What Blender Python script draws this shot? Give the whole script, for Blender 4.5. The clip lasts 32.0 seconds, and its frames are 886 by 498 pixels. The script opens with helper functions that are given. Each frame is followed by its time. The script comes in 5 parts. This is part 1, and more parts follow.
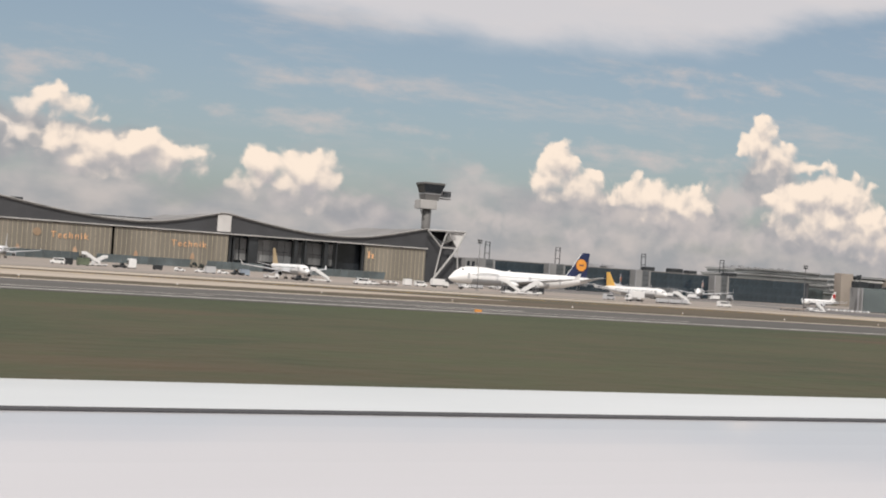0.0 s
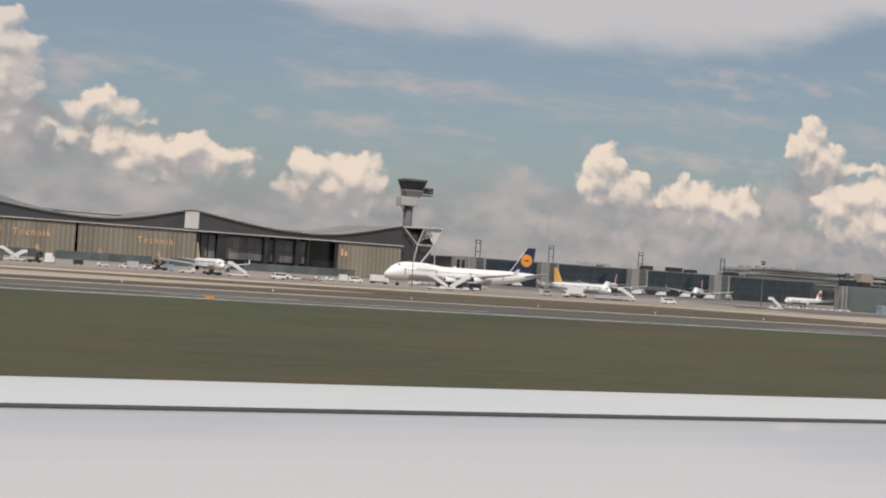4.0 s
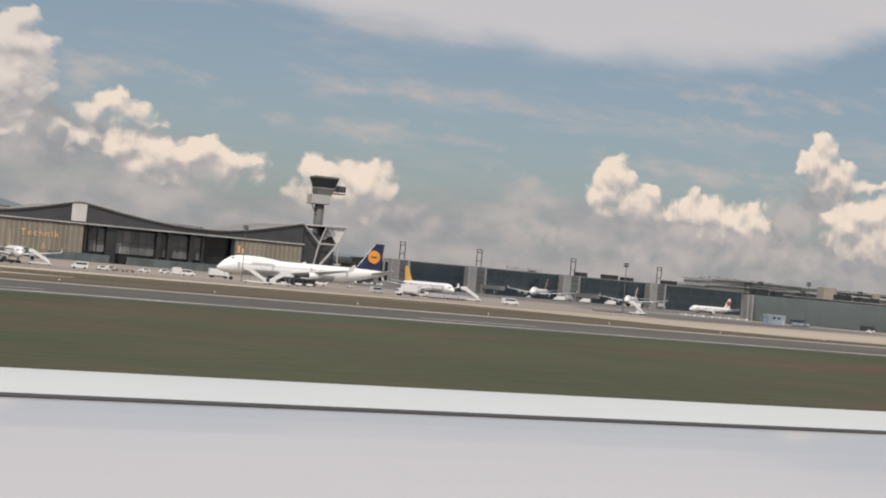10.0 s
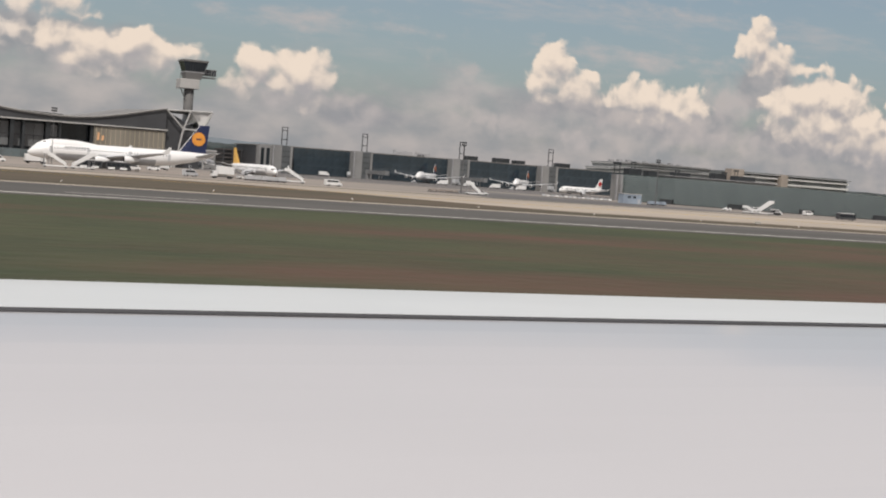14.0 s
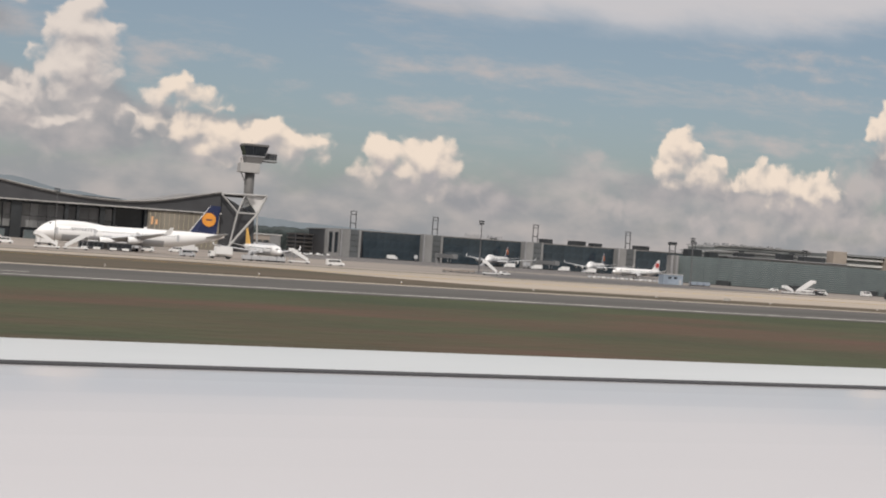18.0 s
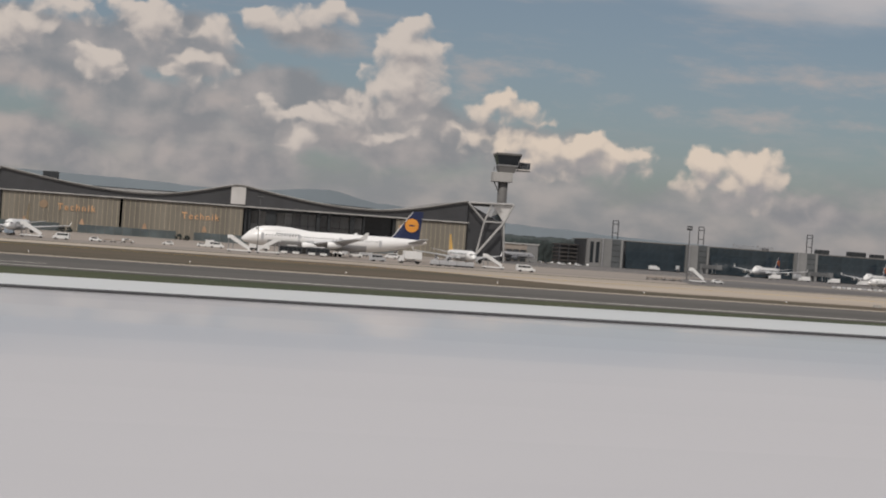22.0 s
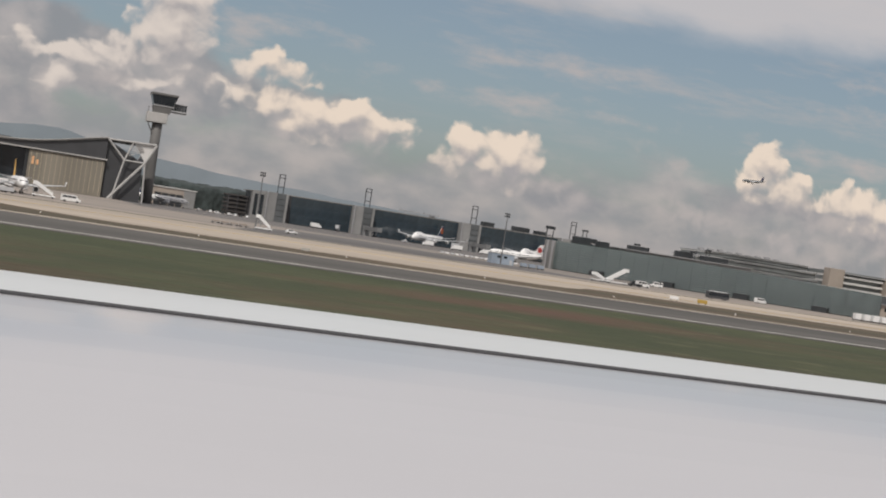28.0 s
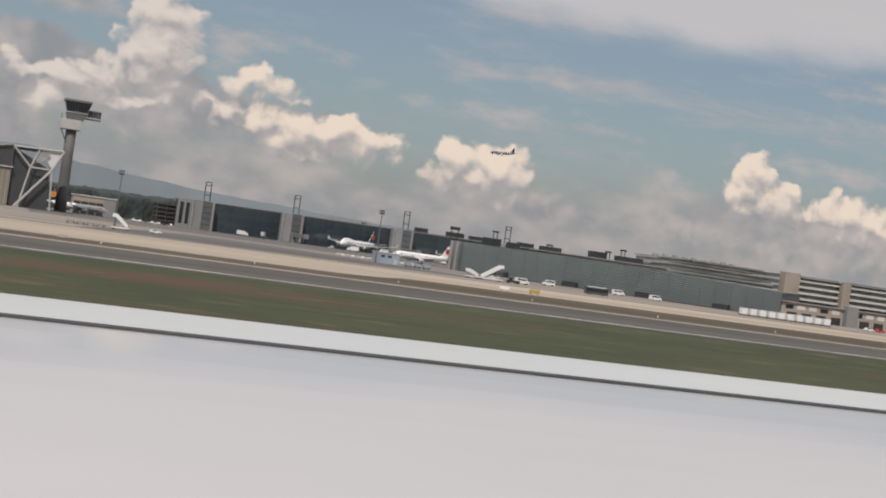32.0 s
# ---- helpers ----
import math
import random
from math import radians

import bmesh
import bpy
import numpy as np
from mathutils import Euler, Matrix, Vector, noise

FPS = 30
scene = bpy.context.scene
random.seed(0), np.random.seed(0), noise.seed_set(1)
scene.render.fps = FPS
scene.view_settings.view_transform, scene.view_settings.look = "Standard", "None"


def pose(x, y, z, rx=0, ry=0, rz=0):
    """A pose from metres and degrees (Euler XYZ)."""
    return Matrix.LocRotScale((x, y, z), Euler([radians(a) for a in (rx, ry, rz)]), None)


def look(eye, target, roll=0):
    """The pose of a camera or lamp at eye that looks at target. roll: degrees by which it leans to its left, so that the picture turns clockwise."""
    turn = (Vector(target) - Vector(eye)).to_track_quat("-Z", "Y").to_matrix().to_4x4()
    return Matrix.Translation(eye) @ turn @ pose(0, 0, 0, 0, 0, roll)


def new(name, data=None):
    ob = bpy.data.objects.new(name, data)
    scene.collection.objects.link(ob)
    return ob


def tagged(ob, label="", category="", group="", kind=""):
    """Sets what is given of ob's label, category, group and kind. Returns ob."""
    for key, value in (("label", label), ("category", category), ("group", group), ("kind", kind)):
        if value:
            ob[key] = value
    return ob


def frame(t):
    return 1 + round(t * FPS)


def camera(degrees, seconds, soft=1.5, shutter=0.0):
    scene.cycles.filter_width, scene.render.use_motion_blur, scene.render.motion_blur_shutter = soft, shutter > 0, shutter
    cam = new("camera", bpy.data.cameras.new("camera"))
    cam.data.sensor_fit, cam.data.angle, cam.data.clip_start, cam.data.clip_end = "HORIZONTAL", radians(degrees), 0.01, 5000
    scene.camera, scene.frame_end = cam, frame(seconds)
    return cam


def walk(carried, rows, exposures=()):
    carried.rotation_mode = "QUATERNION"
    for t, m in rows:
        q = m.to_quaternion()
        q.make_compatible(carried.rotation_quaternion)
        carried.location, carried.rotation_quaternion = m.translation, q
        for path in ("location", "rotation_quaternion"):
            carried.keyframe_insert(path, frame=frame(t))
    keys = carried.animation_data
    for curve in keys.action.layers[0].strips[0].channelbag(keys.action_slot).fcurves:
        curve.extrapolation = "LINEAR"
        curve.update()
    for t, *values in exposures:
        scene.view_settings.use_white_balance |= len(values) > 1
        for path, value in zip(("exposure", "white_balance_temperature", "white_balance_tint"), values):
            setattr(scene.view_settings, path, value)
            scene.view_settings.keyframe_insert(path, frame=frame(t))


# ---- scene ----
EXPOSURE = 0.0
SKY, SUN_POWER = 0.079, 2.6
CLOUD_GREY, CLOUD_PALE, CLOUD_SHEET = (0.295, 0.297, 0.312), (0.468, 0.420, 0.406), (0.55, 0.52, 0.522)
CLOUD_BODY = (0.265, 0.268, 0.285)
HAZE = (0.275, 0.305, 0.310)
CLOUD_SHADE, CLOUD_LIT, CLOUD_DIM, CLOUD_FAR = (0.365, 0.345, 0.35), (0.765, 0.645, 0.54), (0.66, 0.585, 0.53), (0.47, 0.42, 0.395)

cam = camera(34.9, 32.0, soft=2.0)
PATH = [  # seconds, x, z, heading to the left of +y, pitch, roll
    (0, -0.03, 5.545, -25.12, 1.06, 3.81), (0.5, 6.23, 5.574, -24.89, 1.12, 3.97), (1, 12.48, 5.605, -24.77, 1.22, 3.7),
    (1.5, 18.72, 5.628, -24.11, 0.75, 2.89), (2, 24.94, 5.626, -21.8, 0.32, 2.83), (2.5, 31.15, 5.628, -19.62, 0.33, 3.25),
    (3, 37.35, 5.674, -20.6, 0.74, 3.67), (3.5, 43.53, 5.742, -23.12, 1.17, 3.92), (5.5, 68.14, 5.872, -23.25, 0.59, 3.74),
    (6, 74.26, 5.88, -21.63, 0.53, 3.79), (6.5, 80.37, 5.903, -21.02, 0.63, 3.95), (7, 86.46, 5.937, -21.17, 0.73, 4.01),
    (7.5, 92.55, 5.974, -21.51, 0.73, 4.17), (8, 98.61, 6.017, -22.35, 0.96, 5.03), (8.5, 104.67, 6.055, -22.78, 1.09, 5.19),
    (9, 110.71, 6.081, -22.4, 1.07, 4.91), (9.5, 116.74, 6.114, -22.5, 1.2, 4.92), (10, 122.75, 6.151, -22.88, 1.36, 5.04),
    (10.5, 128.75, 6.178, -22.62, 1.24, 4.53), (11, 134.73, 6.194, -21.6, 0.57, 3.89), (11.5, 140.7, 6.216, -20.95, 0.42, 4.5),
    (12, 146.65, 6.246, -20.89, -0.12, 4.47), (12.5, 152.59, 6.299, -22.42, -0.81, 4.81), (13, 158.52, 6.358, -24.34, -1.27, 5.18),
    (13.5, 164.43, 6.401, -25.16, -2.12, 4.66), (14, 170.33, 6.439, -25.62, -2.94, 4.14), (14.5, 176.21, 6.474, -25.93, -2.95, 3.57),
    (16.5, 199.6, 6.575, -24.59, -0.7, 2.33), (17, 205.43, 6.577, -22.66, -0.57, 2.89), (17.5, 211.27, 6.584, -21, -0.14, 4),
    (18, 217.1, 6.604, -20.27, 0.23, 3.82), (18.5, 222.93, 6.624, -19.53, 0.48, 4.15), (19, 228.76, 6.65, -19.22, 0.11, 4.6),
    (19.5, 234.59, 6.68, -19.25, -0.89, 4.81), (20, 240.42, 6.709, -19.14, -1.31, 4.57), (20.5, 246.25, 6.734, -18.73, -0.98, 4.99),
    (21, 252.08, 6.726, -15.91, -0.04, 4.63), (21.5, 257.9, 6.695, -11.28, 0.15, 4.53), (22, 263.73, 6.674, -7.25, -0.09, 4.04),
    (22.5, 269.56, 6.683, -5.54, -0.26, 3.8), (23, 275.39, 6.738, -7.46, -0, 5.02), (23.5, 281.22, 6.832, -12.48, 0.55, 6.67),
    (24, 287.04, 6.893, -14.8, 0.39, 6.69), (24.5, 292.87, 6.929, -15.21, 0.1, 6.76), (26.5, 316.18, 7.059, -15.92, 0.21, 7.1),
    (27, 322, 7.105, -17.08, 0.04, 7.56), (27.5, 327.83, 7.144, -17.72, -0.25, 8.51), (28, 333.66, 7.169, -17.3, -0.44, 8.82),
    (28.5, 339.48, 7.193, -16.86, -0.51, 8.67), (29, 345.31, 7.223, -16.83, -0.57, 8.59), (29.5, 351.13, 7.259, -17.22, -0.52, 8.74),
    (30, 356.96, 7.293, -17.49, -0.13, 8.6), (30.5, 362.79, 7.324, -17.58, 0.11, 8.29), (31, 368.61, 7.354, -17.57, 0.01, 8.11),
    (31.5, 374.44, 7.385, -17.62, 0.19, 8.01), (32, 380.26, 7.415, -17.62, 0.19, 8.01),
]


def aim(t, x, z, yaw, pitch, roll):
    a, b = radians(yaw), radians(pitch)
    eye = Vector((x, 0, z))
    return t, look(eye, eye + Vector((-math.sin(a) * math.cos(b), math.cos(a) * math.cos(b), math.sin(b))), roll)


walk(cam, [aim(*row) for row in PATH], exposures=((0.0, EXPOSURE + 0.36), (1.0, EXPOSURE + 0.30), (2.5, EXPOSURE + 0.10), (6.0, EXPOSURE + 0.14), (9.0, EXPOSURE + 0.18), (13.0, EXPOSURE + 0.12), (14.5, EXPOSURE + 0.16), (17.0, EXPOSURE + 0.18), (18.5, EXPOSURE + 0.15), (20.0, EXPOSURE + 0.06), (21.0, EXPOSURE + 0.04), (22.0, EXPOSURE - 0.18), (23.0, EXPOSURE - 0.08), (24.0, EXPOSURE - 0.17), (27.0, EXPOSURE + 0.00), (30.0, EXPOSURE + 0.08), (32.0, EXPOSURE + 0.08)))

# ---- sky, clouds and sun ----
SUN_AZ, SUN_EL = -150.0, 52.0     # clockwise from +y, and above the horizon
world = bpy.data.worlds.new("sky")
scene.world = world
world.use_nodes = True
wn, wl = world.node_tree.nodes, world.node_tree.links
wn.clear()


def wire(a, b):
    wl.new(a, b)


def calc(op, a, b=None, c=None, clamp=False):
    n = wn.new("ShaderNodeMath")
    n.operation, n.use_clamp = op, clamp
    for i, v in enumerate((a, b, c)):
        if v is None:
            continue
        if isinstance(v, (int, float)):
            n.inputs[i].default_value = v
        else:
            wire(v, n.inputs[i])
    return n.outputs[0]


def blend(fac, a, b):
    n = wn.new("ShaderNodeMix")
    n.data_type = "RGBA"
    for i, v in ((0, fac), (6, a), (7, b)):
        if isinstance(v, (int, float)):
            n.inputs[i].default_value = v
        elif isinstance(v, tuple):
            n.inputs[i].default_value = (*v, 1)
        else:
            wire(v, n.inputs[i])
    return n.outputs[2]


def ramp01(v, low, high):
    n = wn.new("ShaderNodeMapRange")
    n.interpolation_type = "SMOOTHSTEP"
    n.inputs[1].default_value, n.inputs[2].default_value = low, high
    wire(v, n.inputs[0])
    return n.outputs[0]


def puff_noise(u, w, scale, detail, squash=1.0, rough=0.55, shift=0.0):
    v = wn.new("ShaderNodeCombineXYZ")
    wire(u, v.inputs[0])
    wire(calc("MULTIPLY", w, squash), v.inputs[1])
    v.inputs[2].default_value = shift
    n = wn.new("ShaderNodeTexNoise")
    n.inputs["Scale"].default_value, n.inputs["Detail"].default_value, n.inputs["Roughness"].default_value = scale, detail, rough
    wire(v.outputs[0], n.inputs["Vector"])
    return n.outputs[0]


where = wn.new("ShaderNodeTexCoord")
apart = wn.new("ShaderNodeSeparateXYZ")
wire(where.outputs["Generated"], apart.inputs[0])
ahead = calc("MAXIMUM", apart.outputs[1], 0.05)
U, V = calc("DIVIDE", apart.outputs[0], ahead), calc("DIVIDE", apart.outputs[2], ahead)

CUMULUS, PUFFS, MASSES, STREAKS = [], [], [], []


def cumulus(u, v, wide, tall):
    CUMULUS.append((u, v, wide, tall))


def puff(u, v, wide, tall):
    PUFFS.append((u, v, wide, tall))


def mass(u, v, wide, tall):
    MASSES.append((u, v, wide, tall))


def streak(u, v, wide, tall):
    STREAKS.append((u, v, wide, tall))


# twin puff, peaked heap and tall heaps over the terminal
cumulus(0.318, 0.069, 0.0141, 0.0143)
cumulus(0.354, 0.071, 0.0208, 0.0170)
cumulus(0.338, 0.060, 0.0286, 0.0085)
puff(0.379, 0.053, 0.0110, 0.0051)
puff(0.398, 0.052, 0.0093, 0.0078)
puff(0.454, 0.096, 0.0097, 0.0031)
puff(0.492, 0.087, 0.0100, 0.0045)
cumulus(0.572, 0.098, 0.0138, 0.0134)
cumulus(0.561, 0.084, 0.0169, 0.0110)
cumulus(0.591, 0.080, 0.0292, 0.0102)
cumulus(0.616, 0.076, 0.0133, 0.0057)
cumulus(0.657, 0.078, 0.0195, 0.0134)
cumulus(0.681, 0.073, 0.0282, 0.0121)
cumulus(0.705, 0.077, 0.0156, 0.0108)
puff(0.681, 0.060, 0.0411, 0.0107)
puff(0.744, 0.084, 0.0280, 0.0125)
puff(0.636, 0.061, 0.0338, 0.0095)
cumulus(0.771, 0.146, 0.0109, 0.0101)
cumulus(0.771, 0.132, 0.0211, 0.0132)
cumulus(0.790, 0.122, 0.0261, 0.0102)
cumulus(0.822, 0.118, 0.0269, 0.0052)
cumulus(0.803, 0.079, 0.0237, 0.0154)
cumulus(0.831, 0.091, 0.0271, 0.0167)
cumulus(0.863, 0.090, 0.0315, 0.0191)
cumulus(0.851, 0.071, 0.0456, 0.0179)
cumulus(0.891, 0.068, 0.0288, 0.0193)
cumulus(0.912, 0.056, 0.0294, 0.0130)
puff(0.510, 0.046, 0.0455, 0.0081)
puff(0.605, 0.040, 0.0548, 0.0075)
puff(0.741, 0.049, 0.0497, 0.0090)
mass(0.576, 0.063, 0.0587, 0.0093)
mass(0.699, 0.058, 0.0657, 0.0147)
mass(0.780, 0.102, 0.0322, 0.0203)
mass(0.821, 0.055, 0.0604, 0.0156)
mass(0.399, 0.042, 0.0418, 0.0129)
mass(0.343, 0.050, 0.0403, 0.0085)
streak(0.662, 0.173, 0.0346, 0.0043)
streak(0.710, 0.184, 0.0301, 0.0039)
streak(0.770, 0.184, 0.0141, 0.0040)
streak(0.698, 0.150, 0.0715, 0.0039)
streak(0.661, 0.108, 0.0806, 0.0058)
streak(0.391, 0.141, 0.0601, 0.0060)
streak(0.357, 0.111, 0.0633, 0.0051)
streak(0.172, 0.131, 0.0289, 0.0057)
streak(0.142, 0.121, 0.0164, 0.0089)
# cloud tower, capped heap and the crowd of heaps over the hangar
cumulus(0.096, 0.154, 0.0121, 0.0097)
cumulus(0.094, 0.138, 0.0190, 0.0153)
cumulus(0.092, 0.117, 0.0226, 0.0169)
cumulus(0.096, 0.106, 0.0210, 0.0121)
cumulus(0.166, 0.106, 0.0214, 0.0081)
cumulus(0.164, 0.101, 0.0247, 0.0049)
cumulus(0.187, 0.094, 0.0183, 0.0024)
cumulus(0.145, 0.082, 0.0213, 0.0073)
cumulus(0.172, 0.078, 0.0289, 0.0073)
cumulus(0.205, 0.076, 0.0209, 0.0106)
cumulus(0.225, 0.077, 0.0194, 0.0115)
cumulus(0.248, 0.075, 0.0187, 0.0099)
cumulus(0.266, 0.068, 0.0103, 0.0058)
cumulus(0.193, 0.067, 0.0183, 0.0090)
puff(0.226, 0.065, 0.0253, 0.0066)
cumulus(0.031, 0.085, 0.0225, 0.0080)
cumulus(0.057, 0.093, 0.0161, 0.0088)
cumulus(0.076, 0.077, 0.0202, 0.0048)
cumulus(0.018, 0.070, 0.0112, 0.0096)
cumulus(-0.001, 0.093, 0.0144, 0.0056)
puff(0.075, 0.055, 0.0052, 0.0096)
puff(0.054, 0.075, 0.0241, 0.0088)
puff(0.122, 0.084, 0.0163, 0.0057)
cumulus(-0.003, 0.150, 0.0192, 0.0088)
cumulus(0.028, 0.156, 0.0209, 0.0080)
cumulus(-0.044, 0.138, 0.0153, 0.0080)
cumulus(-0.053, 0.116, 0.0185, 0.0080)
cumulus(-0.070, 0.111, 0.0121, 0.0060)
cumulus(-0.084, 0.143, 0.0145, 0.0121)
cumulus(-0.123, 0.116, 0.0138, 0.0105)
cumulus(-0.114, 0.104, 0.0106, 0.0081)
cumulus(-0.197, 0.126, 0.0275, 0.0123)
cumulus(-0.173, 0.135, 0.0165, 0.0090)
cumulus(-0.148, 0.148, 0.0328, 0.0065)
cumulus(-0.102, 0.153, 0.0243, 0.0056)
puff(-0.132, 0.084, 0.0147, 0.0089)
puff(-0.070, 0.056, 0.0097, 0.0068)
puff(-0.114, 0.041, 0.0227, 0.0048)
puff(-0.015, 0.057, 0.0072, 0.0080)
puff(-0.172, 0.096, 0.0330, 0.0081)
puff(-0.193, 0.061, 0.0250, 0.0090)
puff(-0.039, 0.090, 0.0201, 0.0072)
mass(0.021, 0.141, 0.0337, 0.0120)
mass(-0.073, 0.128, 0.0443, 0.0241)
mass(-0.158, 0.113, 0.0740, 0.0284)
mass(-0.090, 0.083, 0.0727, 0.0242)
mass(-0.177, 0.053, 0.0662, 0.0204)
mass(0.017, 0.087, 0.0561, 0.0281)
mass(0.098, 0.079, 0.0567, 0.0242)
mass(0.197, 0.070, 0.0583, 0.0163)
mass(-0.028, 0.047, 0.0562, 0.0160)
# heaps beyond the terminal
cumulus(0.985, 0.085, 0.050, 0.026)
cumulus(0.950, 0.060, 0.040, 0.020)
mass(0.960, 0.055, 0.090, 0.030)


def heap(u, v, rows, under=1.0, grow=1.0):
    """How deep a direction lies inside the heaps of cloud, in fiftieths of a radian."""
    best = None
    for cu, cv, wide, tall in rows:
        wide, tall = wide * grow, tall * grow
        a = calc("MULTIPLY", calc("SUBTRACT", u, cu), 1 / wide)
        b = calc("MULTIPLY", calc("SUBTRACT", v, cv), 1 / tall)
        if under != 1.0:
            b = calc("MAXIMUM", b, calc("MULTIPLY", b, -under))
        r = calc("SQRT", calc("MULTIPLY_ADD", a, a, calc("MULTIPLY", b, b)))
        k = min(wide, tall) * 50
        e = calc("MULTIPLY_ADD", r, -k, k)
        best = e if best is None else calc("SMOOTH_MAX", best, e, 0.22)
    return best


def puffs(u, w, scale, shift):
    """Rounded bumps, like the crowns of heaped cloud."""
    v = wn.new("ShaderNodeCombineXYZ")
    wire(u, v.inputs[0])
    wire(w, v.inputs[1])
    v.inputs[2].default_value = shift
    n = wn.new("ShaderNodeTexVoronoi")
    n.feature = "SMOOTH_F1"
    n.inputs["Scale"].default_value, n.inputs["Smoothness"].default_value = scale, 0.35
    wire(v.outputs[0], n.inputs["Vector"])
    return calc("SUBTRACT", 0.45, n.outputs["Distance"])


def swirl(u, v):
    """The sheet warped at two sizes, so that the heaps get uneven outlines."""
    out = []
    for at, shift in ((u, 51.0), (v, 57.0)):
        wide = calc("SUBTRACT", puff_noise(u, v, 30.0, 2.5, 1.1, 0.45, shift), 0.5)
        small = calc("SUBTRACT", puff_noise(u, v, 110.0, 1.5, 1.1, 0.5, shift + 3), 0.5)
        out.append(calc("ADD", at, calc("MULTIPLY_ADD", wide, 0.022, calc("MULTIPLY", small, 0.0055))))
    return out


def crown_relief(wu, wv):
    """Rounded swellings and fine tufts on the heaps."""
    tufts = calc("MULTIPLY_ADD", puff_noise(wu, wv, 62.0, 4.0, 1.1, 0.46, 2.0), 0.95, -0.47)
    return calc("MULTIPLY_ADD", puffs(wu, wv, 62.0, 5.0), 0.42, calc("MULTIPLY_ADD", puffs(wu, wv, 130.0, 8.0), 0.16, tufts))


def depth_in(u, v):
    wu, wv = swirl(u, v)
    body = heap(wu, wv, CUMULUS, 0.80, 1.42)
    return calc("MULTIPLY_ADD", crown_relief(wu, wv), ramp01(body, -0.50, 0.05), body)


dense = depth_in(U, V)
dense_up = depth_in(calc("ADD", U, -0.0030), calc("ADD", V, 0.0085))
lit = ramp01(calc("SUBTRACT", dense, dense_up), -0.56, 0.46)
cover = blend(lit, ramp01(dense, -0.05, 0.60), ramp01(dense, -0.03, 0.24))
PU, PV = swirl(U, V)
dim_puff = ramp01(calc("ADD", heap(PU, PV, PUFFS, 0.8, 1.25), crown_relief(PU, PV)), -0.18, 0.62)

# soft grey masses, banks towards the horizon, the thin sheet high up, and streaks
soft_noise = puff_noise(U, V, 20.0, 6.0, 1.6, 0.56, 31.0)
grey = ramp01(calc("ADD", heap(U, V, MASSES, 1.0, 1.15), calc("MULTIPLY_ADD", soft_noise, 2.0, -0.92)), -0.12, 0.55)
grey_tone = ramp01(calc("ADD", puff_noise(U, V, 26.0, 6.0, 1.3, 0.52, 37.0), calc("MULTIPLY", puffs(U, V, 55.0, 9.0), 0.25)), 0.30, 0.80)
bank_noise = puff_noise(U, V, 9.0, 5.0, 2.6, 0.52, 7.0)
bank = ramp01(calc("ADD", calc("MULTIPLY_ADD", V, -12.5, 1.12), calc("MULTIPLY_ADD", bank_noise, 1.9, -0.95)), 0.0, 0.62)
bank_tone = ramp01(puff_noise(U, V, 20.0, 5.0, 1.7, 0.48, 11.0), 0.34, 0.70)
sheet_noise = puff_noise(U, V, 5.0, 5.0, 2.6, 0.55, 19.0)
sheet_foot = calc("ADD", calc("MULTIPLY", calc("MAXIMUM", calc("SUBTRACT", 0.40, U), 0.0), 0.07), calc("MULTIPLY", calc("MAXIMUM", calc("SUBTRACT", U, 0.50), 0.0), 0.20))
sheet_line = calc("MULTIPLY", calc("SUBTRACT", calc("SUBTRACT", V, 0.166), sheet_foot), 22.0)
sheet = ramp01(calc("ADD", sheet_line, calc("MULTIPLY_ADD", sheet_noise, 1.5, -0.75)), 0.0, 0.7)
wisp = calc("MULTIPLY", ramp01(puff_noise(U, V, 7.0, 6.0, 5.5, 0.62, 23.0), 0.48, 0.74), ramp01(V, 0.05, 0.12))
thin = ramp01(calc("ADD", heap(U, V, STREAKS, 1.0, 1.3), calc("MULTIPLY_ADD", puff_noise(U, V, 24.0, 7.0, 2.6, 0.6, 41.0), 2.1, -1.0)), -0.15, 0.75)
veiled = ramp01(U, 0.11, 0.17)
low_air = ramp01(V, 0.030, 0.072)

heaven = wn.new("ShaderNodeTexSky")
heaven.sky_type, heaven.sun_disc = "NISHITA", False
heaven.sun_elevation, heaven.sun_rotation = radians(SUN_EL), radians(SUN_AZ)
heaven.air_density, heaven.dust_density, heaven.ozone_density = 1.0, 2.2, 1.0
clear = wn.new("ShaderNodeVectorMath")
clear.operation = "SCALE"
wire(heaven.outputs[0], clear.inputs[0])
clear.inputs["Scale"].default_value = SKY
sky = blend(0.30, clear.outputs[0], HAZE)
sky = blend(calc("MULTIPLY", wisp, 0.5), sky, CLOUD_PALE)
sky = blend(calc("MULTIPLY", sheet, 0.85), sky, CLOUD_SHEET)
sky = blend(calc("MULTIPLY", thin, 0.78), sky, CLOUD_PALE)
sky = blend(calc("MULTIPLY", bank, 0.80), sky, blend(bank_tone, CLOUD_GREY, CLOUD_PALE))
sky = blend(calc("MULTIPLY", grey, 0.85), sky, blend(grey_tone, CLOUD_BODY, CLOUD_PALE))
sky = blend(calc("MULTIPLY", dim_puff, 0.80), sky, blend(grey_tone, CLOUD_PALE, CLOUD_FAR))
sky = blend(cover, sky, blend(lit, CLOUD_SHADE, blend(low_air, CLOUD_FAR, blend(veiled, CLOUD_DIM, CLOUD_LIT))))
air = wn.new("ShaderNodeBackground")
wire(sky, air.inputs["Color"])
air.inputs["Strength"].default_value = 1.0
wire(air.outputs[0], wn.new("ShaderNodeOutputWorld").inputs[0])

